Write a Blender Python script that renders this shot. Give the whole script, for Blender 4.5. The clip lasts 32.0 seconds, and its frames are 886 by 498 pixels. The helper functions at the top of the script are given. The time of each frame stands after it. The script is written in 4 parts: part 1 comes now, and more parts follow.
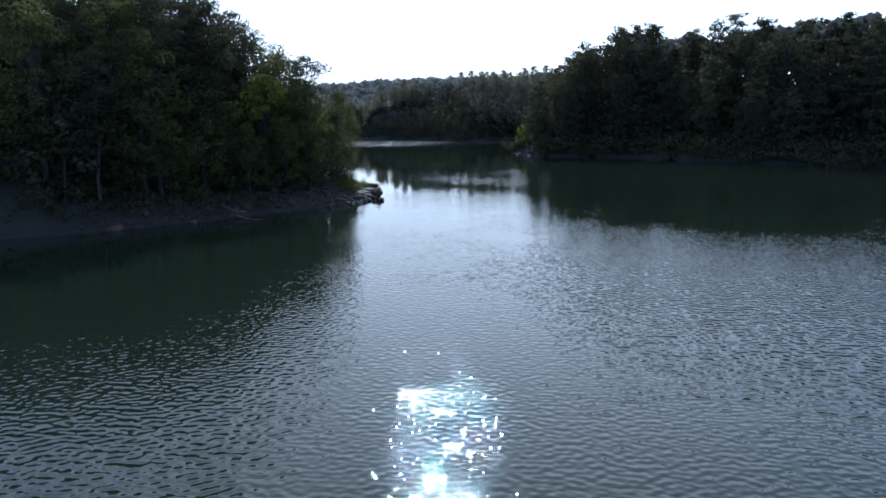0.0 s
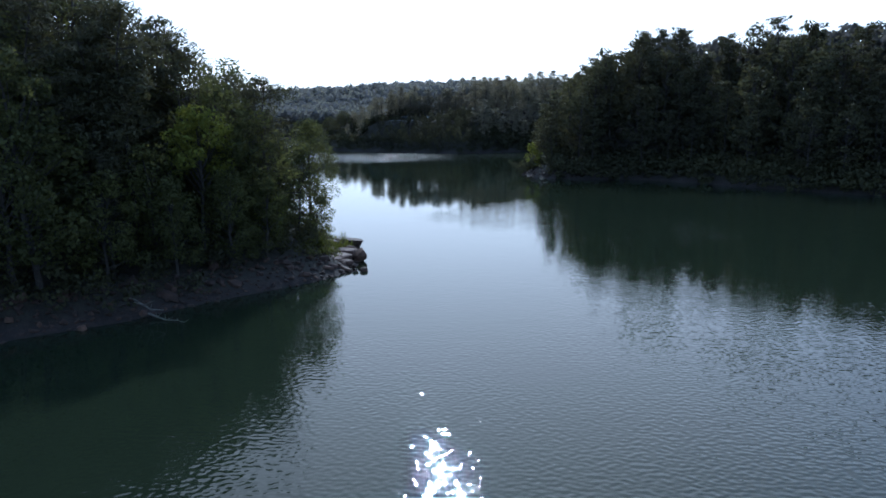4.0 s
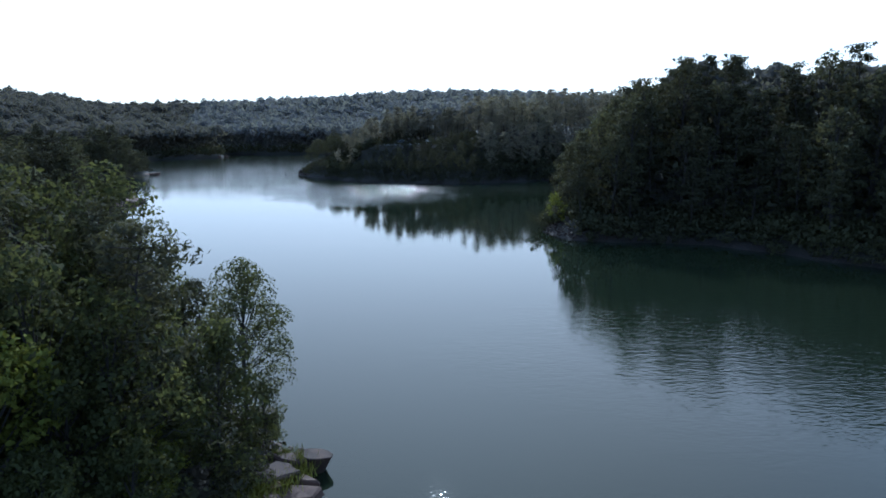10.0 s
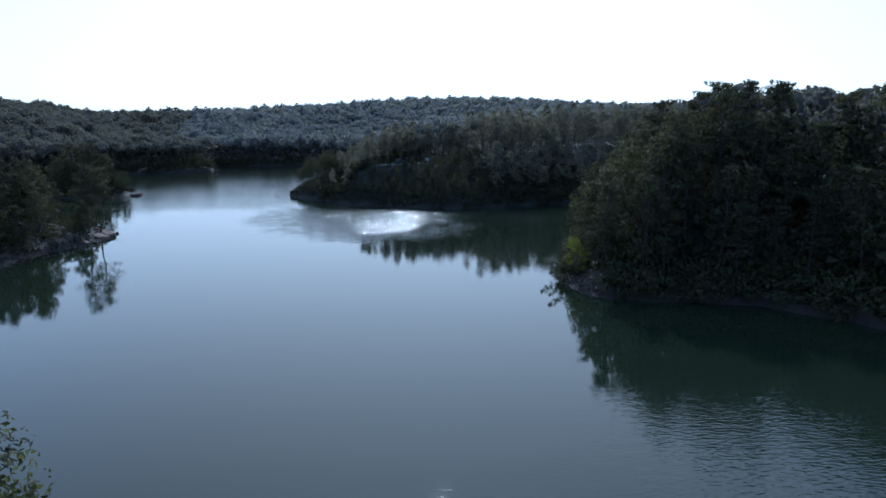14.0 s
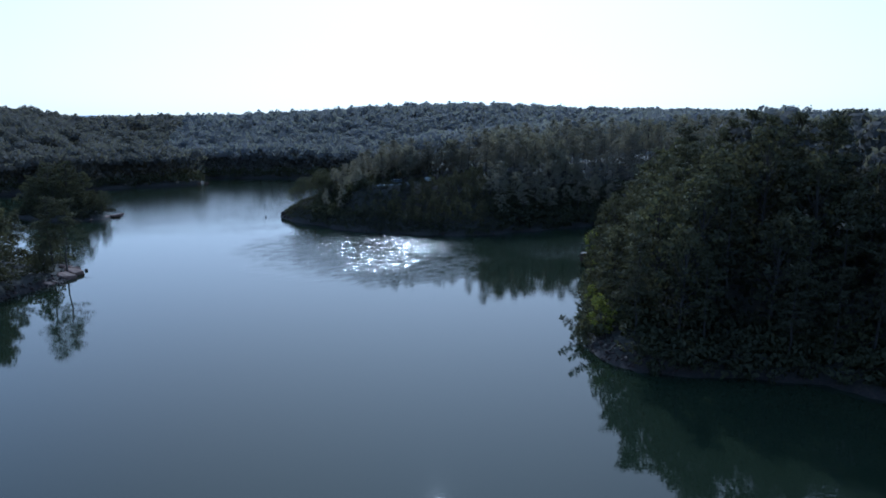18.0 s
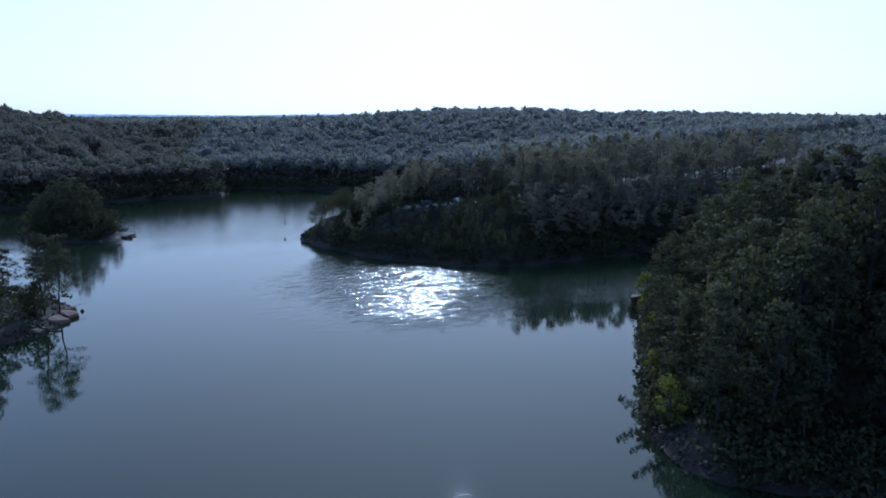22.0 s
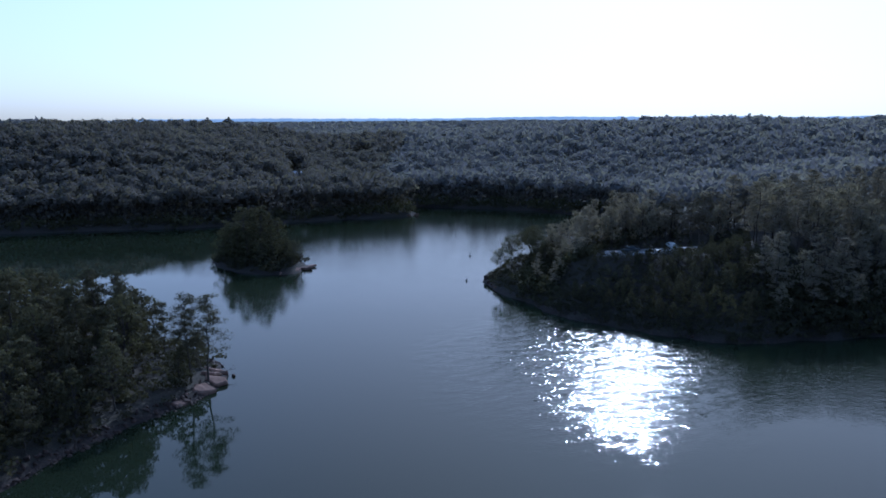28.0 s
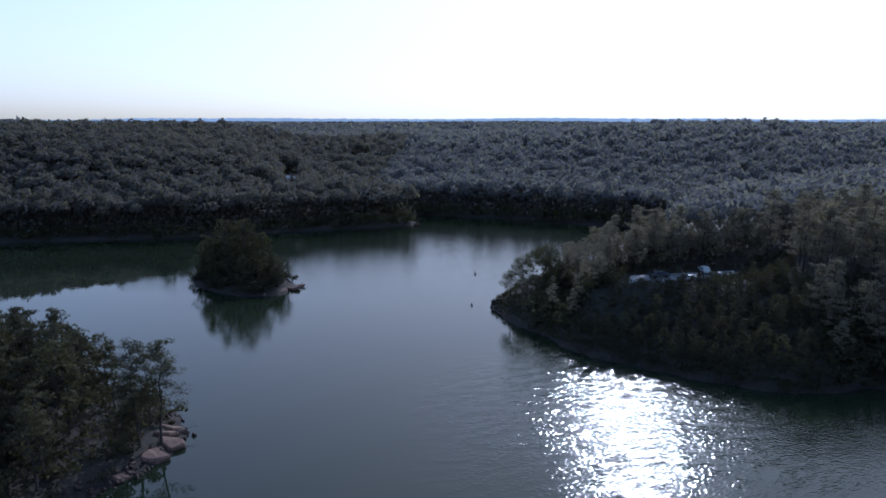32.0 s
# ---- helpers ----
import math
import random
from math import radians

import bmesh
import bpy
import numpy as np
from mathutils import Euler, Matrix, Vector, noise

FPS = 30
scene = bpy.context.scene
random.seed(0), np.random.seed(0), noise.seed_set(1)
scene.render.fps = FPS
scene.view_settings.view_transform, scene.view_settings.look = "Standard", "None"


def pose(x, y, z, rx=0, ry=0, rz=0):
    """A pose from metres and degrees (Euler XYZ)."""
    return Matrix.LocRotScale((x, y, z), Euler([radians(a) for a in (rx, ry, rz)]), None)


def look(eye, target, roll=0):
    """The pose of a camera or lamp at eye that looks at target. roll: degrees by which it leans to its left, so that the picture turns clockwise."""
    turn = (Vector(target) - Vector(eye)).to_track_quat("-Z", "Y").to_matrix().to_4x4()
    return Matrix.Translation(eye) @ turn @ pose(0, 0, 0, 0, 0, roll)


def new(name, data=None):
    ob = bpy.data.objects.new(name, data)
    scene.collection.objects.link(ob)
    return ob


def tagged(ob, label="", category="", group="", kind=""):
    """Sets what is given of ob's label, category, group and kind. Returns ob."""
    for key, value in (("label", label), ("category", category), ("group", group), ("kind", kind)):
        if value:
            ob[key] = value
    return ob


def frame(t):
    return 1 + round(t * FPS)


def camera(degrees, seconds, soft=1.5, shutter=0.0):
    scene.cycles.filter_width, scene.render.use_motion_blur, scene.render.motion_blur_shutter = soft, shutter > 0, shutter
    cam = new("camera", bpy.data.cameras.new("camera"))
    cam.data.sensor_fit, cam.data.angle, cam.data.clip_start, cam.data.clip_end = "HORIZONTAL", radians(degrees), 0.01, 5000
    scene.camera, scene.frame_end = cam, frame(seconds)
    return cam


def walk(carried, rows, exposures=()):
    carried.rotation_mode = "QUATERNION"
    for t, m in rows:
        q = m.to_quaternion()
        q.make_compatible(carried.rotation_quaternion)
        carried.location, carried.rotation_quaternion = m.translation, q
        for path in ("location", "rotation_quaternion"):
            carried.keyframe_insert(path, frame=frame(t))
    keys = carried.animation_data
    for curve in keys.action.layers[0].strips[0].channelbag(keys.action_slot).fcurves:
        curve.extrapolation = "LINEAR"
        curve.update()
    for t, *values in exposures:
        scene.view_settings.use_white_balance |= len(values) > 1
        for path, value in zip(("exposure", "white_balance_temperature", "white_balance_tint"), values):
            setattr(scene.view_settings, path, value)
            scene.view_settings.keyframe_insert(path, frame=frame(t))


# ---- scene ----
cam = camera(64.5, 32.0, soft=1.7)
PATH = [
    (0, (0.23, 1.668, 9.647), (0.251, 3.632, 9.274), -0.1),
    (1, (0.315, 7.23, 10.291), (0.336, 9.194, 9.918), -0.1),
    (2, (0.312, 13.07, 11.093), (0.334, 15.035, 10.721), -0.1),
    (3, (0.095, 18.355, 12.018), (0.118, 20.32, 11.646), -0.1),
    (3.5, (0.11, 20.832, 12.54), (0.133, 22.797, 12.168), -0.1),
    (5.5, (-0.163, 31.258, 14.836), (-0.139, 33.223, 14.464), -0.1),
    (6, (-0.243, 33.719, 15.464), (-0.218, 35.684, 15.092), -0.1),
    (7, (-0.442, 38.546, 16.803), (-0.416, 40.511, 16.432), -0.1),
    (8, (-0.637, 43.393, 18.17), (-0.609, 45.358, 17.8), -0.1),
    (9, (-0.831, 48.116, 19.58), (-0.801, 50.081, 19.21), -0.1),
    (10, (-0.973, 52.676, 21.046), (-0.942, 54.642, 20.677), -0.1),
    (11, (-1.275, 57.327, 22.438), (-1.243, 59.292, 22.069), -0.1),
    (12, (-1.461, 61.81, 23.879), (-1.428, 63.776, 23.511), -0.1),
    (13, (-1.632, 66.163, 25.267), (-1.597, 68.129, 24.899), -0.1),
    (14, (-1.728, 70.574, 26.523), (-1.692, 72.54, 26.157), -0.1),
    (14.5, (-1.87, 72.66, 27.148), (-1.834, 74.626, 26.782), -0.1),
    (16.5, (-2.151, 81.18, 29.863), (-2.112, 83.146, 29.497), -0.0),
    (17, (-2.082, 82.949, 30.575), (-2.042, 84.915, 30.209), -0.1),
    (18, (-2.273, 86.98, 31.955), (-2.232, 88.946, 31.588), 0.0),
    (19, (-2.588, 91.306, 33.43), (-2.549, 93.271, 33.063), 0.0),
    (20, (-2.83, 95.701, 34.67), (-2.814, 97.667, 34.302), 0.1),
    (21, (-2.897, 100.364, 35.87), (-2.907, 102.329, 35.5), 0.0),
    (22, (-3.173, 104.873, 37.128), (-3.208, 106.838, 36.757), 0.1),
    (23, (-3.558, 109.885, 38.198), (-3.661, 111.847, 37.828), 0.0),
    (24, (-3.838, 114.853, 39.258), (-4.054, 116.807, 38.889), -0.1),
    (25, (-4.314, 119.769, 40.585), (-4.627, 121.709, 40.217), -0.1),
    (26, (-4.913, 124.914, 41.801), (-5.324, 126.836, 41.432), -0.1),
    (26.5, (-5.238, 127.471, 42.305), (-5.697, 129.382, 41.936), -0.1),
    (28.5, (-6.537, 137.045, 44.52), (-7.131, 138.92, 44.154), -0.4),
    (29, (-7.541, 139.526, 44.966), (-8.131, 141.402, 44.6), -0.4),
    (30, (-9.413, 144.651, 45.003), (-10.0, 146.527, 44.637), -0.3),
    (31, (-11.049, 149.633, 44.857), (-11.635, 151.51, 44.49), -0.6),
    (32, (-12.59, 154.732, 45.054), (-13.174, 156.609, 44.689), 0.0),
]
EXPOSURES = [(0, 0.76, 4800, 8), (6, 0.8, 4800, 7), (10, 0.77, 4700, 5), (14, 0.58, 4520, 5), (20, 0.43, 4400, 7), (29, 0.35, 4540, 15), (32, 0.33, 4850, 16)]
walk(cam, [(t, look(eye, target, roll)) for t, eye, target, roll in PATH], EXPOSURES)

# ---- light ----
SUN_EL, SUN_AZ = 31.8, 0.7
world = bpy.data.worlds.new("sky")
scene.world = world
world.use_nodes = True
wn = world.node_tree
bg = next(n for n in wn.nodes if n.type == "BACKGROUND")
sky = wn.nodes.new("ShaderNodeTexSky")
sky.sky_type = "NISHITA"
sky.sun_disc = False
sky.sun_elevation = radians(SUN_EL)
sky.sun_rotation = radians(SUN_AZ)
sky.air_density, sky.dust_density, sky.ozone_density = 1.0, 2.0, 1.0
# a hazy morning: the bright part of the sky is evened out towards white
SKY_GAIN, SKY_EVEN, SKY_STRENGTH = 2.0, 1.6, 0.14


def vector_step(op, a, value):
    n = wn.nodes.new("ShaderNodeVectorMath")
    n.operation = op
    wn.links.new(a, n.inputs[0])
    if isinstance(value, (int, float)):
        n.inputs[1].default_value = (value, value, value)
    else:
        wn.links.new(value, n.inputs[1])
    return n.outputs[0]


evened = vector_step("ADD", vector_step("MULTIPLY", sky.outputs[0], SKY_EVEN * SKY_STRENGTH), 1.0)
wn.links.new(vector_step("DIVIDE", vector_step("MULTIPLY", sky.outputs[0], SKY_GAIN), evened), bg.inputs[0])
bg.inputs[1].default_value = SKY_STRENGTH
sun = new("sun", bpy.data.lights.new("sun", "SUN"))
sun.data.energy, sun.data.angle, sun.data.color = 2.3, radians(0.6), (1.0, 0.93, 0.82)
sun.matrix_world = pose(0, 0, 200, SUN_EL - 90, 0, -SUN_AZ)


# ---- materials ----
def mat(name):
    m = bpy.data.materials.new(name)
    m.use_nodes = True
    nt = m.node_tree
    return m, nt, nt.nodes["Principled BSDF"]


def node(nt, kind, **values):
    n = nt.nodes.new(kind)
    for k, v in values.items():
        n.inputs[k].default_value = v
    return n


def ramp(nt, fac, stops):
    r = nt.nodes.new("ShaderNodeValToRGB")
    el = r.color_ramp.elements
    while len(el) < len(stops):
        el.new(0.5)
    for e, (p, c) in zip(el, stops):
        e.position, e.color = p, (*c, 1)
    nt.links.new(fac, r.inputs[0])
    return r.outputs[0]


def math_node(nt, op, a, b, clamp=False):
    n = nt.nodes.new("ShaderNodeMath")
    n.operation, n.use_clamp = op, clamp
    for i, v in enumerate((a, b)):
        if isinstance(v, (int, float)):
            n.inputs[i].default_value = v
        else:
            nt.links.new(v, n.inputs[i])
    return n.outputs[0]


def noise_tex(nt, scale, detail=3.0, vec=None, rough=0.55):
    n = node(nt, "ShaderNodeTexNoise", Scale=scale, Detail=detail, Roughness=rough)
    if vec is not None:
        nt.links.new(vec, n.inputs["Vector"])
    return n.outputs[0]


def leaf_material(name, dark, mid, light, through_share=0.32, by_leaf=0.16, crown=0.35, grain=2.6, fleck=0.5, gloss=0.04, rough=0.88):
    """Leaves: colour varies by leaf, by tree and by patch; some light passes through."""
    m, nt, b = mat(name)
    geo, info = nt.nodes.new("ShaderNodeNewGeometry"), nt.nodes.new("ShaderNodeObjectInfo")
    patch = noise_tex(nt, crown, 2.0, geo.outputs["Position"])
    wide = noise_tex(nt, 0.045, 2.0, geo.outputs["Position"])
    f = math_node(nt, "MULTIPLY", geo.outputs["Random Per Island"], by_leaf)
    f = math_node(nt, "ADD", f, math_node(nt, "MULTIPLY", math_node(nt, "SUBTRACT", wide, 0.5), 0.7))
    f = math_node(nt, "ADD", f, math_node(nt, "MULTIPLY", info.outputs["Random"], 0.3))
    f = math_node(nt, "ADD", f, math_node(nt, "MULTIPLY", math_node(nt, "SUBTRACT", patch, 0.25), 0.5))
    leafy = noise_tex(nt, grain, 3.0, geo.outputs["Position"], 0.6)
    f = math_node(nt, "ADD", f, math_node(nt, "MULTIPLY", math_node(nt, "SUBTRACT", leafy, 0.5), fleck))
    col = ramp(nt, f, [(0.1, dark), (0.5, mid), (0.95, light)])
    nt.links.new(col, b.inputs["Base Color"])
    b.inputs["Roughness"].default_value = rough
    b.inputs["Specular IOR Level"].default_value = gloss
    tr, both = nt.nodes.new("ShaderNodeBsdfTranslucent"), nt.nodes.new("ShaderNodeAddShader")
    bump = node(nt, "ShaderNodeBump", Strength=0.8 * fleck, Distance=0.7 / grain)
    nt.links.new(leafy, bump.inputs["Height"])
    nt.links.new(bump.outputs[0], b.inputs["Normal"])
    nt.links.new(bump.outputs[0], tr.inputs["Normal"])
    tint = nt.nodes.new("ShaderNodeMixRGB")
    tint.blend_type, tint.inputs[0].default_value = "MULTIPLY", 1.0
    tint.inputs[2].default_value = (2.0 * through_share, 2.0 * through_share, 1.4 * through_share, 1)
    nt.links.new(col, tint.inputs[1])
    nt.links.new(tint.outputs[0], tr.inputs[0])
    nt.links.new(b.outputs[0], both.inputs[0])
    nt.links.new(tr.outputs[0], both.inputs[1])
    nt.links.new(both.outputs[0], nt.nodes["Material Output"].inputs[0])
    return m


LEAF = leaf_material("broadleaf_foliage", (0.025, 0.026, 0.012), (0.048, 0.049, 0.02), (0.103, 0.102, 0.031), 0.7)
LEAF_BRIGHT = leaf_material("sunny_foliage", (0.066, 0.07, 0.016), (0.106, 0.108, 0.022), (0.17, 0.155, 0.034), 0.42)
NEEDLE = leaf_material("pine_needles", (0.032, 0.03, 0.019), (0.053, 0.05, 0.029), (0.092, 0.086, 0.044), 0.3)
# Pine colour lightened to put distance haze into trees on the clearing point.
NEEDLE_HAZED = leaf_material("hazed_pine_needles", (0.084, 0.073, 0.059), (0.112, 0.098, 0.077), (0.146, 0.128, 0.096), 0.5, 0.16, 0.25, 2.0, 0.4)
# Distance haze is put into both hill colours: greyer, bluer and paler farther off.
WOODS_HAZED = leaf_material("hazed_woodland_foliage", (0.076, 0.075, 0.079), (0.09, 0.088, 0.091), (0.104, 0.102, 0.102), 0.6, 0.06, 0.13, 1.8, 0.3)
HILL_HAZED = leaf_material("hazed_hillside_foliage", (0.048, 0.044, 0.04), (0.062, 0.057, 0.05), (0.078, 0.072, 0.061), 0.5, 0.08, 0.13, 1.8, 0.32)
OAK = leaf_material("oak_foliage", (0.032, 0.03, 0.019), (0.053, 0.05, 0.028), (0.09, 0.084, 0.042), 0.34)
# Oak colour lightened the same way, as haze over the clearing point.
OAK_HAZED = leaf_material("hazed_oak_foliage", (0.084, 0.074, 0.057), (0.112, 0.099, 0.074), (0.148, 0.13, 0.094), 0.5, 0.16, 0.25, 2.0, 0.4)
SHRUB = leaf_material("shrub_foliage", (0.028, 0.026, 0.017), (0.047, 0.045, 0.025), (0.088, 0.082, 0.036), 0.28)


def bark_material():
    m, nt, b = mat("bark")
    geo = nt.nodes.new("ShaderNodeNewGeometry")
    n1 = noise_tex(nt, 6.0, 5.0, geo.outputs["Position"])
    col = ramp(nt, n1, [(0.3, (0.02, 0.015, 0.012)), (0.6, (0.045, 0.036, 0.03)), (0.8, (0.085, 0.071, 0.06))])
    nt.links.new(col, b.inputs["Base Color"])
    b.inputs["Roughness"].default_value = 0.9
    bump = node(nt, "ShaderNodeBump", Strength=0.8, Distance=0.05)
    nt.links.new(n1, bump.inputs["Height"])
    nt.links.new(bump.outputs[0], b.inputs["Normal"])
    return m


BARK = bark_material()


def rock_material(name, a, b_, c, scale=1.2):
    m, nt, b = mat(name)
    info, geo = nt.nodes.new("ShaderNodeObjectInfo"), nt.nodes.new("ShaderNodeNewGeometry")
    big = noise_tex(nt, scale, 4.0, geo.outputs["Position"])
    fine = noise_tex(nt, scale * 9, 6.0, geo.outputs["Position"], 0.65)
    f = math_node(nt, "ADD", math_node(nt, "MULTIPLY", big, 0.6), math_node(nt, "MULTIPLY", fine, 0.35))
    f = math_node(nt, "ADD", f, math_node(nt, "MULTIPLY", math_node(nt, "SUBTRACT", info.outputs["Random"], 0.5), 0.3))
    nt.links.new(ramp(nt, f, [(0.25, a), (0.5, b_), (0.75, c)]), b.inputs["Base Color"])
    b.inputs["Roughness"].default_value = 0.85
    bump = node(nt, "ShaderNodeBump", Strength=0.7, Distance=0.06)
    nt.links.new(f, bump.inputs["Height"])
    nt.links.new(bump.outputs[0], b.inputs["Normal"])
    return m


ROCK = rock_material("red_brown_sandstone", (0.016, 0.009, 0.006), (0.044, 0.023, 0.0145), (0.125, 0.065, 0.039))
ROCK_PINK = rock_material("pinkish_sandstone", (0.026, 0.012, 0.0085), (0.06, 0.031, 0.021), (0.135, 0.078, 0.052))
ROCK_TAN = rock_material("tan_sandstone", (0.06, 0.032, 0.022), (0.13, 0.074, 0.052), (0.23, 0.145, 0.1))


def ground_material():
    """Leaf litter and soil inland, bare red clay and stones along the shore."""
    m, nt, b = mat("forest_floor_and_shore")
    geo = nt.nodes.new("ShaderNodeNewGeometry")
    pos = geo.outputs["Position"]
    sep = nt.nodes.new("ShaderNodeSeparateXYZ")
    nt.links.new(pos, sep.inputs[0])
    big, fine = noise_tex(nt, 0.15, 4.0, pos), noise_tex(nt, 2.2, 6.0, pos, 0.65)
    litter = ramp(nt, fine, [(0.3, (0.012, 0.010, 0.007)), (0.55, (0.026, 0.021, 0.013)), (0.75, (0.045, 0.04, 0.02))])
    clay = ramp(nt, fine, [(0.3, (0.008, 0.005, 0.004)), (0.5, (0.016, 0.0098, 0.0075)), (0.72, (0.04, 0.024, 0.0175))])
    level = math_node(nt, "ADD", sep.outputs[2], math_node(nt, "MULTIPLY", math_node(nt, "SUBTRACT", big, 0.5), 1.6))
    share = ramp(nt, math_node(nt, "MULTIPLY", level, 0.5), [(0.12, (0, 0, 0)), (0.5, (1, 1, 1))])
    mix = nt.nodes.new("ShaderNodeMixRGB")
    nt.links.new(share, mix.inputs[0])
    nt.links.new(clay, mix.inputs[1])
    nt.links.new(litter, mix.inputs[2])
    nt.links.new(mix.outputs[0], b.inputs["Base Color"])
    b.inputs["Roughness"].default_value = 0.95
    bump = node(nt, "ShaderNodeBump", Strength=0.9, Distance=0.2)
    nt.links.new(fine, bump.inputs["Height"])
    nt.links.new(bump.outputs[0], b.inputs["Normal"])
    return m


GROUND = ground_material()

# Wind-ruffled stretches of the lake: centre, radii, height of the glittering, of the crested and of the small ripples, and roughness by the finest.
BREEZE = [((-16, 261), (28, 35), 0.42, 0.015, 0.0, 0.1), ((40, -5), (75, 70), 0.0, 0.03, 0.22, 0.002), ((48, 116), (40, 26), 0.0, 0.19, 0.0, 0.015),
          ((-82, 372), (70, 98), 0.0, 0.13, 0.0, 0.1), ((-58, 258), (34, 34), 0.0, 0.03, 0.0, 0.028), ((38, 265), (36, 21), 0.0, 0.26, 0.0, 0.06), ((20, 70), (60, 24), 0.0, 0.022, 0.03, 0.004), ((-10, 190), (70, 62), 0.0, 0.01, 0.0, 0.006)]


def water_material():
    """Green-brown lake water: still between the points, ruffled where the breeze comes down."""
    m, nt, b = mat("lake_water")
    geo = nt.nodes.new("ShaderNodeNewGeometry")
    pos = geo.outputs["Position"]
    b.inputs["Base Color"].default_value = (0.012, 0.017, 0.0095, 1)
    b.inputs["IOR"].default_value = 1.333
    wob = noise_tex(nt, 0.05, 3.0, pos)
    sums = [None] * 4
    for (cx, cy), radii, *heights in BREEZE:
        mp = nt.nodes.new("ShaderNodeMapping")
        mp.inputs["Location"].default_value = (-cx / radii[0], -cy / radii[1], 0)
        mp.inputs["Scale"].default_value = (1 / radii[0], 1 / radii[1], 0)
        nt.links.new(pos, mp.inputs[0])
        ln = nt.nodes.new("ShaderNodeVectorMath")
        ln.operation = "LENGTH"
        nt.links.new(mp.outputs[0], ln.inputs[0])
        d = math_node(nt, "ADD", ln.outputs["Value"], math_node(nt, "MULTIPLY", math_node(nt, "SUBTRACT", wob, 0.5), 0.9))
        k = math_node(nt, "MULTIPLY", math_node(nt, "SUBTRACT", 1.25, d), 1.5, True)
        for i, high in enumerate(heights):
            if high:
                hk = math_node(nt, "MULTIPLY", k, high)
                sums[i] = hk if sums[i] is None else math_node(nt, "MAXIMUM", sums[i], hk)
    glitter_h, crest_h, small_h, dull = sums
    nt.links.new(math_node(nt, "ADD", dull, 0.014), b.inputs["Roughness"])
    crest_h = math_node(nt, "ADD", crest_h, 0.007)

    def stretched(sx, sy, turn):
        n = nt.nodes.new("ShaderNodeMapping")
        n.inputs["Scale"].default_value = (sx, sy, 1.0)
        n.inputs["Rotation"].default_value = (0, 0, radians(turn))
        nt.links.new(pos, n.inputs[0])
        return n.outputs[0]

    slanting = nt.nodes.new("ShaderNodeMapping")
    slanting.vector_type = "TEXTURE"
    slanting.inputs["Scale"].default_value = (2.2, 1.0, 1.0)
    slanting.inputs["Rotation"].default_value = (0, 0, radians(38))
    nt.links.new(pos, slanting.inputs[0])
    glitter = noise_tex(nt, 3.4, 0.0, slanting.outputs[0], 0.5)
    gusts = math_node(nt, "ADD", 0.35, math_node(nt, "MULTIPLY", math_node(nt, "SUBTRACT", noise_tex(nt, 0.55, 1.0, slanting.outputs[0], 0.5), 0.32), 3.2, True))
    crests = noise_tex(nt, 3.0, 1.5, stretched(0.42, 1.0, 8), 0.5)
    swell = noise_tex(nt, 1.1, 1.0, stretched(0.5, 1.0, -10), 0.5)
    f = math_node(nt, "ADD", crests, math_node(nt, "MULTIPLY", swell, 0.8))
    small = noise_tex(nt, 5.3, 0.0, stretched(0.66, 0.8, 8), 0.5)
    h = math_node(nt, "ADD", math_node(nt, "MULTIPLY", f, crest_h), math_node(nt, "MULTIPLY", glitter, math_node(nt, "MULTIPLY", glitter_h, gusts)))
    h = math_node(nt, "ADD", h, math_node(nt, "MULTIPLY", small, small_h))
    bump = node(nt, "ShaderNodeBump", Strength=1.0, Distance=0.2)
    nt.links.new(h, bump.inputs["Height"])
    nt.links.new(bump.outputs[0], b.inputs["Normal"])
    return m


WATER = water_material()


def plain(name, colour, rough=0.6, metal=0.0):
    m, nt, b = mat(name)
    geo = nt.nodes.new("ShaderNodeNewGeometry")
    n = noise_tex(nt, 3.0, 4.0, geo.outputs["Position"])
    d = tuple(c * 0.72 for c in colour)
    nt.links.new(ramp(nt, n, [(0.3, d), (0.7, colour)]), b.inputs["Base Color"])
    b.inputs["Roughness"].default_value = rough
    b.inputs["Metallic"].default_value = metal
    return m


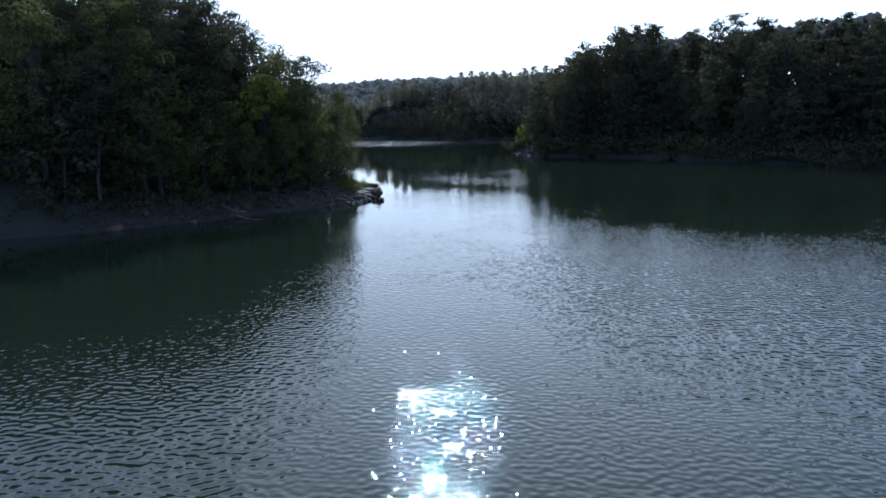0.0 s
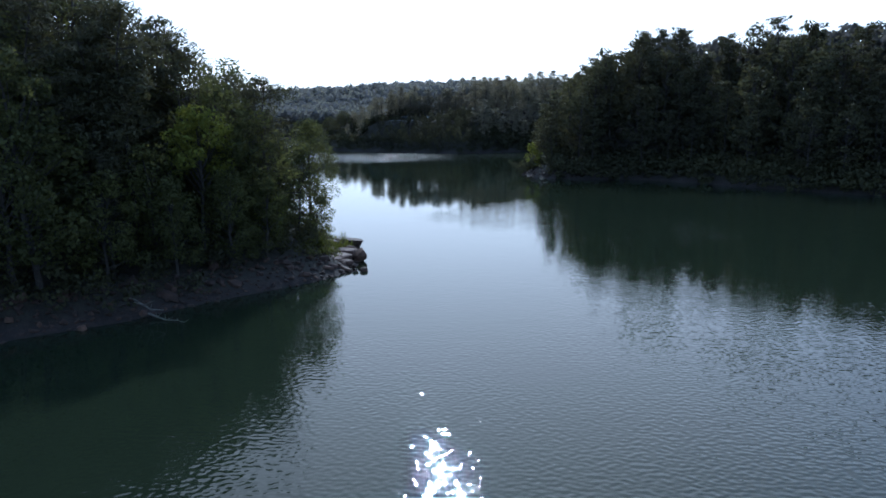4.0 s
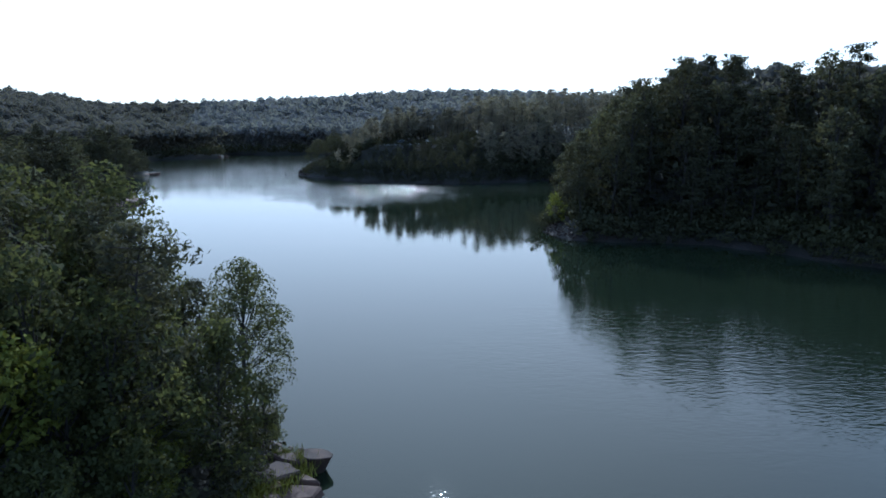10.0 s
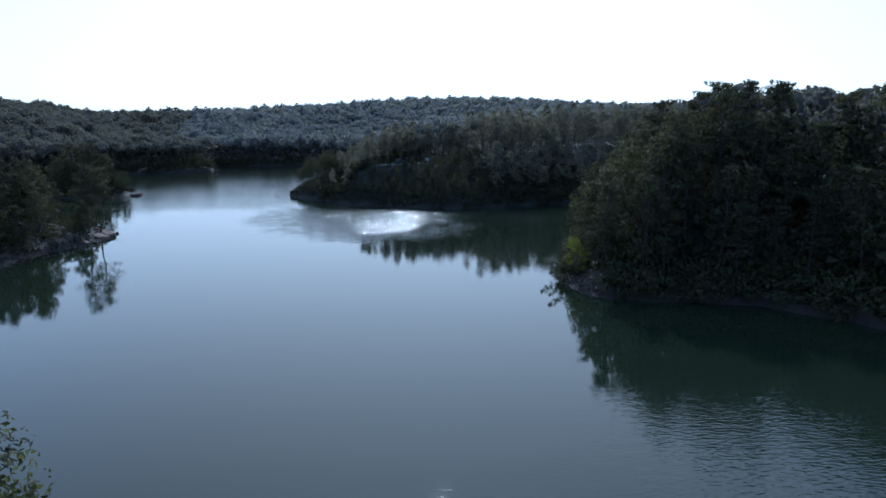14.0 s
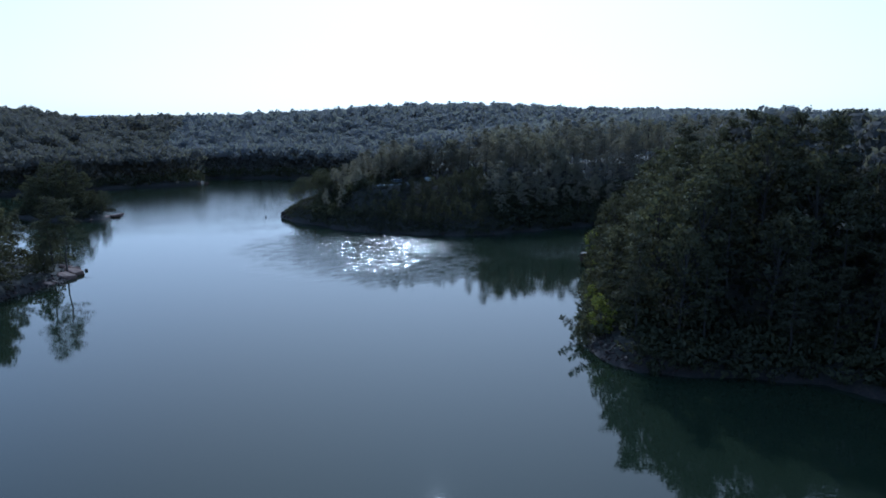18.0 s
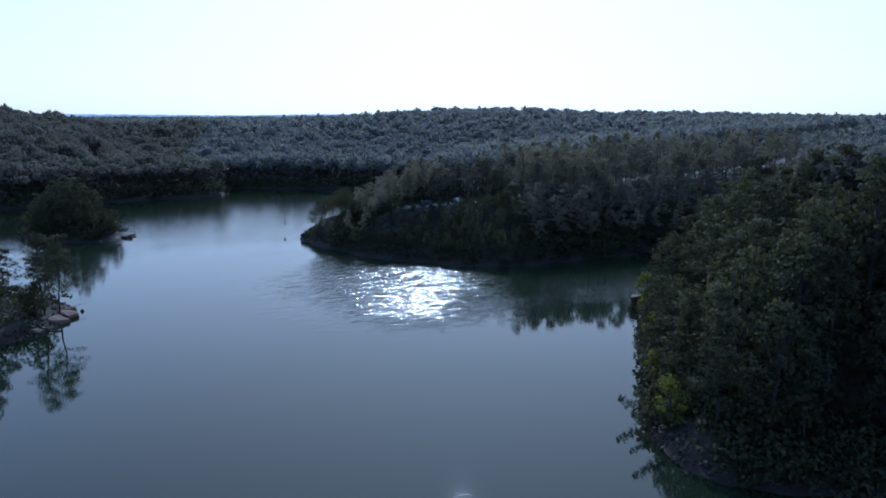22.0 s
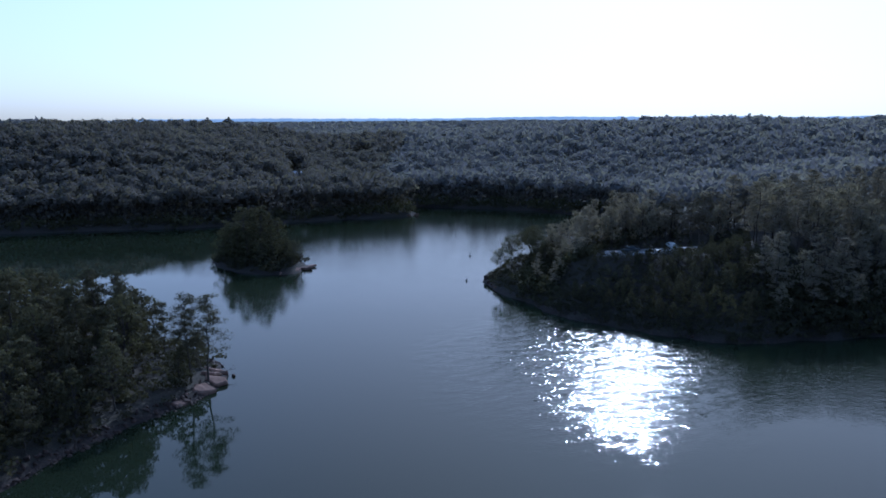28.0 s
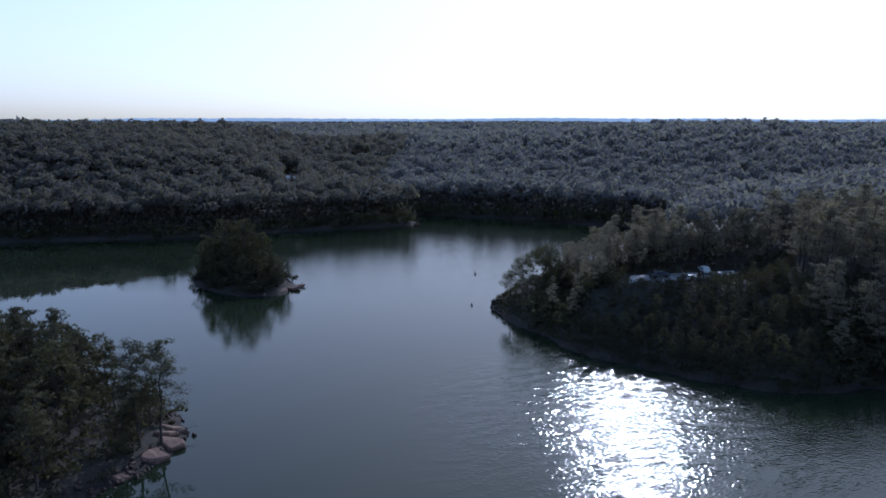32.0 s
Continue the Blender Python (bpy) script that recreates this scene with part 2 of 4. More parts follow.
# ---- the lie of the land ----
# Shores as seen from above, with the height that each rises to and over how many metres inland.
LANDS = {
    "west_point": ([(-6.9, 82.5), (-7.5, 88), (-8.6, 93), (-13, 99), (-24, 106), (-48, 116), (-90, 126), (-400, 120), (-4800, 60), (-4800, 0),
                    (-400, 10), (-90, 36), (-48, 52), (-30, 60), (-21, 67), (-13.5, 75), (-8.8, 79.5)], 14, 48),
    "east_point": ([(20.3, 181), (21.2, 175.4), (25, 172), (31, 170.3), (37, 169.2), (45.7, 167.4), (51.3, 161.4), (59, 151.4), (82, 128), (150, 92), (400, 60), (4800, 0), (4800, 290),
                    (400, 300), (150, 296), (105, 290), (70, 270), (46, 254), (34.3, 241), (32, 233), (29.5, 221), (26, 208), (24, 197), (21, 186)], 13, 32),
    "pine_islet": ([(-76.5, 235), (-74.5, 229), (-74.5, 222), (-77.5, 214), (-79.5, 202), (-80, 194), (-84, 180), (-100, 168), (-150, 160),
                    (-220, 175), (-220, 235), (-170, 248), (-120, 250), (-95, 246), (-82, 240)], 4, 30),
    "round_islet": ([(-140, 321), (-133, 314), (-125, 309), (-113, 307), (-105, 311.5), (-106, 321), (-112, 327), (-125, 331), (-136, 327)], 3, 14),
    "house_point": ([(-50.5, 317.5), (-44, 306), (-35.5, 298), (-26, 288), (-14, 283), (0, 278.5), (11, 277.5), (24, 284), (36, 289.5), (48, 296),
                     (70, 303), (105, 306), (150, 306), (400, 310), (4800, 300), (4800, 560), (400, 520), (60, 455), (0, 428), (-28, 405), (-40, 375), (-46, 345), (-50, 328)], 13, 34),
    "north_hills": ([(-140, 462), (-116, 467), (-80, 466), (-50, 461), (-10, 450), (60, 440), (400, 500), (4800, 500), (4800, 4800), (-4800, 4800), (-4800, 500), (-200, 470)], 12, 150),
    "west_hills": ([(-110, 438), (-119, 429), (-148, 409), (-190, 376), (-220, 362), (-243, 348), (-330, 315), (-4800, 300), (-4800, 700), (-200, 700), (-150, 490), (-118, 446)], 7, 90),
    "south_shore": ([(4800, -90), (-4800, -90), (-4800, -4800), (4800, -4800)], 20, 120),
}


def inland(x, y, poly):
    """Metres inland of a shore; negative on the water."""
    d2, inside = np.full(x.shape, 1e12), np.zeros(x.shape, bool)
    for (ax, ay), (bx, by) in zip(poly, poly[1:] + poly[:1]):
        ex, ey = bx - ax, by - ay
        t = np.clip(((x - ax) * ex + (y - ay) * ey) / (ex * ex + ey * ey), 0, 1)
        d2 = np.minimum(d2, (x - ax - t * ex) ** 2 + (y - ay - t * ey) ** 2)
        inside ^= ((ay > y) != (by > y)) & (x < ex * (y - ay) / (ey if ey else 1e-9) + ax)
    return np.where(inside, 1, -1) * np.sqrt(d2)


def wave(x, y, k, seed):
    """Rolling variation about 0, from a few crossed waves of different lengths."""
    r = np.random.RandomState(seed)
    out = 0 * x
    for _ in range(5):
        a, f, p = r.uniform(0, 6.28), k * r.uniform(0.6, 1.7), r.uniform(0, 6.28)
        out = out + np.sin((x * np.cos(a) + y * np.sin(a)) * f + p) / 5
    return out


def ground_at(x, y, detail=True):
    """Height of the ground and metres inland."""
    x, y = np.asarray(x, float), np.asarray(y, float)
    high, best = np.full(x.shape, -99.0), np.full(x.shape, -1e6)
    wx, wy = x + 1.2 * wave(x, y, 0.45, 3), y + 1.2 * wave(x, y, 0.45, 4)
    for name, (poly, rise, over) in LANDS.items():
        d = inland(wx, wy, poly)
        top = rise + 0 * x
        if name == "west_hills":
            top = top + np.clip(0.125 * (-x - 170), 0, 19.5)
        elif name == "house_point":
            top = top - 4.5 + np.clip(0.062 * (x + 24), 0, 12.5)
        elif name == "north_hills":
            top = top + 2.5 * wave(x, y, 0.011, 8) + np.clip((np.hypot(x, y) - 1300) / 60, 0, 3) + 5 * np.clip((y - 900) / 500, 0, 1) * wave(x, y, 0.004, 9)
            for cx, cy, size, up in ((30, 680, 150, 15), (230, 920, 200, 11), (-260, 800, 170, 4), (480, 760, 220, 7)):
                top = top + up * np.exp(-((x - cx) ** 2 + (y - cy) ** 2) / size**2)
        s = np.clip(d / over, 0, 1)
        if name == "house_point":
            flat = np.clip(((x + 18) * 21 + (y - 306) * 12) / 585, 0, 1)
            away = np.hypot(x + 18 - 21 * flat, y - 306 - 12 * flat)
        h = np.where(d > 0, (np.minimum(0.95 * d, 3.2) if name == "house_point" else np.minimum(0.55 * d, 1.5)) + top * s * s * (3 - 2 * s) + 0.25 * np.minimum(d, 6) / 6 * wave(x, y, 0.8, 5), np.maximum(d * 0.35, -4) - 0.05)
        if name == "house_point":
            k = np.clip((13 - away) / 8, 0, 1)
            h = np.where(d > 0, h + (11.3 - h) * k * k * (3 - 2 * k) * np.clip(d / 8, 0, 1), h)
        high, best = np.maximum(high, h), np.maximum(best, d)
    if detail:
        high = high + np.where(best > -2, 0.12, 0) * wave(x, y, 2.2, 6)
    return high, best


def steps(near0, near1, step, far, growth):
    """Even steps in the middle and ever wider ones out to far on both sides."""
    mid = list(np.arange(near0, near1 + 0.1, step))
    for sign in (-1, 1):
        s, p = step, mid[0] if sign < 0 else mid[-1]
        out = []
        while abs(p) < far:
            s *= growth
            p += sign * s
            out.append(p)
        mid = out[::-1] + mid if sign < 0 else mid + out
    return np.array(mid)


def grid_mesh(name, xs, ys, zs):
    nx, ny = len(xs), len(ys)
    gx, gy = np.meshgrid(xs, ys)
    co = np.stack([gx, gy, zs], -1).reshape(-1, 3)
    i = (np.arange(ny - 1)[:, None] * nx + np.arange(nx - 1)).ravel()
    quads = np.stack([i, i + 1, i + nx + 1, i + nx], -1)
    return raw_mesh(name, co, quads)


def raw_mesh(name, co, quads):
    me = bpy.data.meshes.new(name)
    n = len(quads)
    k = quads.shape[1]
    me.vertices.add(len(co))
    me.vertices.foreach_set("co", np.ascontiguousarray(co, dtype=np.float32).ravel())
    me.loops.add(n * k)
    me.loops.foreach_set("vertex_index", quads.astype(np.int32).ravel())
    me.polygons.add(n)
    me.polygons.foreach_set("loop_start", np.arange(0, n * k, k, dtype=np.int32))
    me.update(calc_edges=True)
    return me


def cards(name, v, n):
    """A mesh of loose four-cornered leaves from an array (n, 4, 3); n: the way that each one's lump faces, for soft shading."""
    me = raw_mesh(name, v.reshape(-1, 3), np.arange(len(v) * 4).reshape(-1, 4))
    me.polygons.foreach_set("use_smooth", [True] * len(v))
    me.normals_split_custom_set((np.repeat(n, 4, 0) if n.ndim == 2 else n.reshape(-1, 3)).tolist())
    return me


xs, ys = steps(-150, 130, 2.2, 4700, 1.07), steps(50, 345, 2.2, 4700, 1.07)
gx, gy = np.meshgrid(xs, ys)
me = grid_mesh("ground", xs, ys, ground_at(gx, gy)[0])
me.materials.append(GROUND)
me.polygons.foreach_set("use_smooth", [True] * len(me.polygons))
tagged(new("ground", me), "wooded hills and points with rocky red-clay shores", "ground", kind="structure")

def backdrop(name, dist, base, swing, seed, colour, label):
    """A faint blue ridge on the horizon; haze is painted into its emission."""
    m, nt, b = mat(name)
    geo = nt.nodes.new("ShaderNodeNewGeometry")
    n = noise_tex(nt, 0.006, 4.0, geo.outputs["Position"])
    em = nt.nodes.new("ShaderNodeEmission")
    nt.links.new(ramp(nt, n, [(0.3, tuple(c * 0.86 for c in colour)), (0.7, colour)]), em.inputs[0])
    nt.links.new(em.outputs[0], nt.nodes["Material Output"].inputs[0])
    a = np.linspace(radians(-75), radians(75), 700)
    x, y = dist * np.sin(a), dist * np.cos(a)
    rr = np.random.RandomState(seed)
    top = base + swing * (wave(x, y, 0.003, seed) + 0.5 * wave(x, y, 0.012, seed + 1)) + rr.uniform(0, 4, a.size)
    lo, hi = np.stack([x, y, 0 * x], -1), np.stack([x, y, top], -1)
    i = np.arange(a.size - 1)
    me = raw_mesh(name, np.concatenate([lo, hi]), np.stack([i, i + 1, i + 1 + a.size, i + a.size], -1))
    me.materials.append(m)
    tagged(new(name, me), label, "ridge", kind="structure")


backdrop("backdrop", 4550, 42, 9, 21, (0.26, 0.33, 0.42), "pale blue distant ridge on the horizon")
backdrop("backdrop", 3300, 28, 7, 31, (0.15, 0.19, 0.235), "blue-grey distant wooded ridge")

me = grid_mesh("water", np.linspace(-4600, 4600, 24), np.linspace(-4600, 4600, 24), np.zeros((24, 24)))
me.materials.append(WATER)
tagged(new("water", me), "calm green-blue lake water, ruffled by breeze in places", "lake", kind="structure")


# ---- trees ----
def unit(v):
    return v / np.maximum(np.linalg.norm(v, axis=-1, keepdims=True), 1e-9)


def foliage(r, centres, radii, per, size, flat=1.0, long=0.5, up=0.3):
    """Leaves strewn through lumps: (n, 4, 3) corners. flat squashes the lumps; long is a leaf's width to its length."""
    c = np.repeat(centres, per, 0)
    rad = np.repeat(radii, per)[:, None]
    d = unit(r.normal(size=c.shape))
    p = c + d * rad * r.uniform(0.25, 1.0, (len(c), 1)) ** 0.45 * np.array([1, 1, flat])
    nrm = unit(d * 0.7 + r.normal(size=c.shape) * 0.6 + np.array([0, 0, up]))
    faced = unit(d * np.array([1, 1, 1 / flat]) * 0.8 + nrm * 0.35 + np.array([0, 0, 0.25]))
    nrm = nrm * np.where((nrm * faced).sum(-1, keepdims=True) < 0, -1, 1)
    u = unit(np.cross(nrm, r.normal(size=c.shape)))
    w = np.cross(nrm, u)
    s = size * r.uniform(0.6, 1.35, (len(c), 1))
    bend = nrm * s * 0.16
    return np.stack([p - u * s * 0.5 - bend, p - w * s * 0.5 * long, p + u * s * 0.5 - bend, p + w * s * 0.5 * long], 1), faced


def limb(bm, a, b, ra, rb, sides=6):
    """A tapered round stick from a to b."""
    a, b = Vector(a), Vector(b)
    q = (b - a).to_track_quat("Z", "Y").to_matrix()
    rings = []
    for p, rad in ((a, ra), (b, rb)):
        rings.append([bm.verts.new(p + q @ Vector((rad * math.cos(k * 6.2832 / sides), rad * math.sin(k * 6.2832 / sides), 0))) for k in range(sides)])
    for k in range(sides):
        bm.faces.new((rings[0][k], rings[0][(k + 1) % sides], rings[1][(k + 1) % sides], rings[1][k]))
    bm.faces.new(rings[1])
    bm.faces.new(rings[0][::-1])


def bent_trunk(bm, r, height, radius, lean):
    """A trunk of five slightly crooked lengths; returns points along it."""
    pts = [Vector((0, 0, -0.6))]
    for k in range(1, 6):
        pts.append(Vector((lean[0] * k / 5 + r.uniform(-0.02, 0.02) * height, lean[1] * k / 5 + r.uniform(-0.02, 0.02) * height, height * k / 5)))
    for k in range(5):
        limb(bm, pts[k], pts[k + 1], radius * (1 - 0.17 * k), radius * (1 - 0.17 * (k + 1)) + 0.01, 6)
    return pts


def along(pts, f):
    k = min(int(f * 5), 4)
    return pts[k].lerp(pts[k + 1], f * 5 - k)


def finish(bm, name, material):
    me = bpy.data.meshes.new(name)
    bm.to_mesh(me)
    bm.free()
    me.materials.append(material)
    return me


def broadleaf(seed, h, spread, lumps, per, size, material=None, low=0.28):
    """Meshes of a broad-leaved tree: trunk with limbs, and a crown of leaves in uneven lumps."""
    r = np.random.RandomState(seed)
    bm = bmesh.new()
    pts = bent_trunk(bm, r, h * 0.86, 0.016 * h, r.uniform(-0.06, 0.06, 2) * h)
    cs, rs = [], []
    for k in range(lumps):
        f = low + (0.97 - low) * (k + r.uniform()) / lumps
        wide = spread * (math.sin(math.pi * min(1, max(0.0, (f - low + 0.12) / (1.12 - low))) ** 0.8) ** 0.7) * r.uniform(0.45, 1.08)
        a = 2.4 * k + r.uniform(-0.7, 0.7)
        root = along(pts, min(0.93, f * 0.82))
        tip = Vector((root.x + wide * math.cos(a), root.y + wide * math.sin(a), h * f + r.uniform(-0.03, 0.03) * h))
        limb(bm, root, tip, 0.0042 * h, 0.0015 * h, 3)
        cs.append(tip)
        rs.append(spread * r.uniform(0.24, 0.42))
    me = cards("crown", *foliage(r, np.array(cs), np.array(rs), per, size, 0.72, 0.62))
    me.materials.append(material or LEAF)
    return finish(bm, "trunk", BARK), me


def pine(seed, h, spread, whorls, per, size, low=0.42, material=None):
    """Meshes of a pine: a straight trunk, whorls of near-level boughs and needle tufts in flat pads, thin at the top."""
    r = np.random.RandomState(seed)
    bm = bmesh.new()
    pts = bent_trunk(bm, r, h * 0.97, 0.012 * h, r.uniform(-0.04, 0.04, 2) * h)
    cs, rs = [], []
    for k in range(whorls):
        f = low + (0.98 - low) * k / (whorls - 1)
        for j in range(r.randint(2, 4) if k < whorls - 2 else 2):
            a = r.uniform(0, 6.28)
            out = spread * (1.0 - 0.6 * ((f - low) / (1 - low)) ** 1.6) * r.uniform(0.35, 1.1)
            root = along(pts, min(0.97, f))
            tip = root + Vector((out * math.cos(a), out * math.sin(a), out * r.uniform(0.05, 0.4)))
            limb(bm, root, tip, 0.003 * h, 0.0012 * h, 3)
            for q in ((1.0, 0.62) if out > 1.3 else (1.0,)):
                p = root.lerp(tip, q)
                cs.append((p.x + r.uniform(-0.3, 0.3), p.y + r.uniform(-0.3, 0.3), p.z + 0.15))
                rs.append(min(1.7, 0.62 + 0.3 * out) * r.uniform(0.75, 1.2))
    for q in range(3):
        cs.append((pts[5].x + r.uniform(-0.4, 0.4), pts[5].y + r.uniform(-0.4, 0.4), pts[5].z - 0.8 * q))
        rs.append(0.8 + 0.25 * q)
    me = cards("crown", *foliage(r, np.array(cs), np.array(rs), per, size, 0.48, 0.26, 0.45))
    me.materials.append(material or NEEDLE)
    return finish(bm, "trunk", BARK), me


def tree_thing(name, meshes, x, y, z, turn, scale, label, category, group):
    """One tree of trunk and crown standing at a place."""
    e = new(name)
    for part_name, me in zip(("trunk", "crown"), meshes):
        o = new(part_name, me)
        o.parent = e
    e.matrix_world = pose(x, y, z, 0, 0, turn) @ Matrix.Scale(scale, 4)
    return tagged(e, label, category, group)


def strewn(seed, x0, x1, y0, y1, gap, keep):
    """Jittered places on a grid, of which keep(x, y, ground, inland) says which stay: rows of x, y, z, inland."""
    r = np.random.RandomState(seed)
    px, py = np.meshgrid(np.arange(x0, x1, gap), np.arange(y0, y1, gap))
    px, py = px.ravel() + r.uniform(-0.42, 0.42, px.size) * gap, py.ravel() + r.uniform(-0.42, 0.42, py.size) * gap
    z, d = ground_at(px, py, False)
    ok = keep(px, py, z, d)
    return np.stack([px, py, z, d], -1)[ok]


PINES_NEAR = [pine(10 + k, h, s, w, 50, 0.44, lo) for k, (h, s, w, lo) in enumerate(((17, 3.6, 18, 0.35), (19, 3.4, 20, 0.4), (15, 3.9, 16, 0.3)))]
LEAFY_NEAR = [broadleaf(20 + k, h, s, n, 108, 0.31, None, 0.16) for k, (h, s, n) in enumerate(((13, 3.8, 38), (16, 4.2, 42), (11, 3.5, 34)))]
BRIGHT_NEAR = [broadleaf(30, 14, 3.2, 26, 120, 0.34, LEAF_BRIGHT, 0.58), broadleaf(31, 6, 2.2, 22, 90, 0.3, LEAF_BRIGHT, 0.2)]
PINES_MID = [pine(40 + k, h, s, w, 26, 0.78, lo) for k, (h, s, w, lo) in enumerate(((17, 3.7, 13, 0.22), (18.5, 3.5, 14, 0.3), (16, 4.0, 12, 0.2), (19, 3.8, 14, 0.34)))]
LEAFY_MID = [broadleaf(50 + k, h, s, n, 38, 0.66, OAK, lo) for k, (h, s, n, lo) in enumerate(((14, 4.1, 30, 0.12), (16.5, 4.5, 32, 0.2), (12, 3.8, 28, 0.08), (18, 4.6, 34, 0.22)))]
LEAFY_OPEN = [broadleaf(58, 14, 4.8, 30, 90, 0.4, OAK, 0.5), broadleaf(59, 13, 3.4, 46, 230, 0.19, None, 0.3)]
PINES_BARE = [pine(70, 16, 3.0, 9, 28, 0.74, 0.56, NEEDLE_HAZED), pine(71, 17, 2.8, 9, 28, 0.74, 0.52, NEEDLE_HAZED)]
PINES_FAR = [pine(140 + k, h, s, w, 26, 0.78, lo, NEEDLE_HAZED) for k, (h, s, w, lo) in enumerate(((17, 3.9, 13, 0.22), (18.5, 3.7, 14, 0.3), (16, 4.2, 12, 0.2), (19, 4.0, 14, 0.34)))]
LEAFY_FAR = [broadleaf(150 + k, h, s, n, 38, 0.66, OAK_HAZED, lo) for k, (h, s, n, lo) in enumerate(((14, 4.3, 30, 0.12), (16.5, 4.7, 32, 0.2), (12, 4.0, 28, 0.08), (18, 4.8, 34, 0.22)))]
BRIGHT_MID = [broadleaf(56, 9, 3.0, 26, 36, 0.5, LEAF_BRIGHT, 0.1)]

PINE_LABEL = "dark green pine with bare trunk "
LEAFY_LABEL = "leafy green broad-leaved tree "


def plant(seed, rows, pines, leafy, share, where, tall=1.0, edge0=0.66, slope=0.028, lie=None):
    """Trees of both kinds on the given places; lower ones stand at the water's edge."""
    r = np.random.RandomState(seed)
    for x, y, z, d in rows:
        k = min(1.0, edge0 + slope * d) * tall * r.uniform(0.91, 1.09) * (lie(x, y) if lie else 1.0)
        if r.uniform() < share * min(1.0, 0.35 + 0.08 * d):
            tree_thing("pine_tree", pines[r.randint(len(pines))], x, y, z, r.uniform(0, 360), k, PINE_LABEL + where, "pine tree", "pines " + where)
        else:
            tree_thing("broadleaf_tree", leafy[r.randint(len(leafy))], x, y, z, r.uniform(0, 360), k, LEAFY_LABEL + where, "tree", "broad-leaved trees " + where)


def one_tree(name, meshes, x, y, h, own, turn, label, where):
    """A tree picked out by its place: h metres tall, of a mesh own metres tall."""
    z = float(ground_at([x], [y], False)[0][0])
    tree_thing(name, meshes, x, y, z, turn, h / own, label, "tree" if name == "broadleaf_tree" else "pine tree", ("broad-leaved trees " if name == "broadleaf_tree" else "pines ") + where)


def in_land(name):
    return lambda x, y: inland(x, y, LANDS[name][0])


WEST, EAST, LONG, ROUND, HOUSE = (in_land(n) for n in ("west_point", "east_point", "pine_islet", "round_islet", "house_point"))

# the point that the camera passes close by
w = "on the near point"
rows = strewn(1, -34, -8, 58, 108, 3.9, lambda x, y, z, d: (WEST(x, y) > 2.8) & (x < -14.5) & (np.hypot(x + 17.6, y - 77.2) > 2.6) & (np.hypot(x + 14.8, y - 89.4) > 1.5))
plant(1, rows, PINES_NEAR, LEAFY_NEAR, 0.6, w, 1.08, 0.62, 0.032, lambda x, y: min(1.12, max(0.8, 1.12 - 0.016 * (y - 76))) * (0.62 if y < 76 and x > -23 else 1.0))
rows = strewn(21, -66, -34, 48, 116, 6.2, lambda x, y, z, d: WEST(x, y) > 4.0)
plant(21, rows, PINES_MID, LEAFY_MID, 0.6, w, 1.05)
one_tree("broadleaf_tree", LEAFY_OPEN[1], -12.7, 93.2, 11.0, 13, 40, "slender leafy tree leaning over the rocky tip", w)
one_tree("broadleaf_tree", LEAFY_NEAR[2], -12.6, 88.0, 8.6, 11, 200, LEAFY_LABEL + w, w)
one_tree("broadleaf_tree", BRIGHT_NEAR[0], -18.0, 77.2, 12.0, 14, 75, "yellow-green sunlit broad-leaved tree on the near point", w)
one_tree("broadleaf_tree", BRIGHT_NEAR[1], -14.2, 82.8, 5.0, 6, 160, "small yellow-green tree above the rocky bank", w)
for k, (x, y, h) in enumerate(((-15.6, 76.6, 7.4), (-18.6, 73.6, 7.0), (-20.6, 75.2, 9.0), (-13.6, 79.6, 6.4), (-16.4, 80.6, 9.0), (-22.4, 70.6, 7.6), (-14.8, 86.4, 9.0))):
    one_tree("broadleaf_tree", LEAFY_NEAR[(0, 2)[k % 2]], x, y, h, (13, 11)[k % 2], 57 * k, LEAFY_LABEL + w, w)
one_tree("broadleaf_tree", LEAFY_NEAR[1], -20.9, 93.9, 15.6, 16, 130, LEAFY_LABEL + w, w)
one_tree("broadleaf_tree", LEAFY_NEAR[1], -16.2, 96.0, 9.6, 16, 10, LEAFY_LABEL + w, w)
one_tree("broadleaf_tree", LEAFY_NEAR[2], -11.2, 93.0, 4.4, 11, 90, "low bushy tree beside the rocky tip", w)

for k, (x, y, top) in enumerate(((-23.0, 77.0, 21.5), (-26.0, 80.0, 22.6), (-22.9, 83.7, 21.3), (-20.4, 82.1, 19.3), (-18.4, 90.0, 17.0), (-23.0, 98.0, 16.6), (-16.4, 87.1, 16.2), (-29.7, 92.9, 23.4), (-25.2, 87.4, 21.5), (-27.0, 84.0, 22.0))):
    one_tree("pine_tree", PINES_NEAR[k % 3], x, y, top - float(ground_at([x], [y], False)[0][0]), (17, 19, 15)[k % 3], 77 * k, PINE_LABEL + w, w)

# the steep point to the east
w = "on the steep point"
rows = strewn(2, 18, 140, 95, 262, 5.8, lambda x, y, z, d: (EAST(x, y) > 1.6) & (EAST(x, y) < 27) & (x < 0.66 * y + 8))
plant(2, rows, [PINES_MID[k] for k in (0, 1, 1)], [LEAFY_MID[k] for k in (1, 3, 3)], 0.62, w, 1.03, 0.6, 0.03)
for x, y, h in ((33.8, 236.5, 7.5), (25.2, 200.5, 4.5), (22.6, 184, 6.0), (29.5, 217, 5)):
    one_tree("broadleaf_tree", BRIGHT_MID[0], x, y, h, 9, 33 * h, "yellow-green sunlit broad-leaved tree on the steep shore", w)

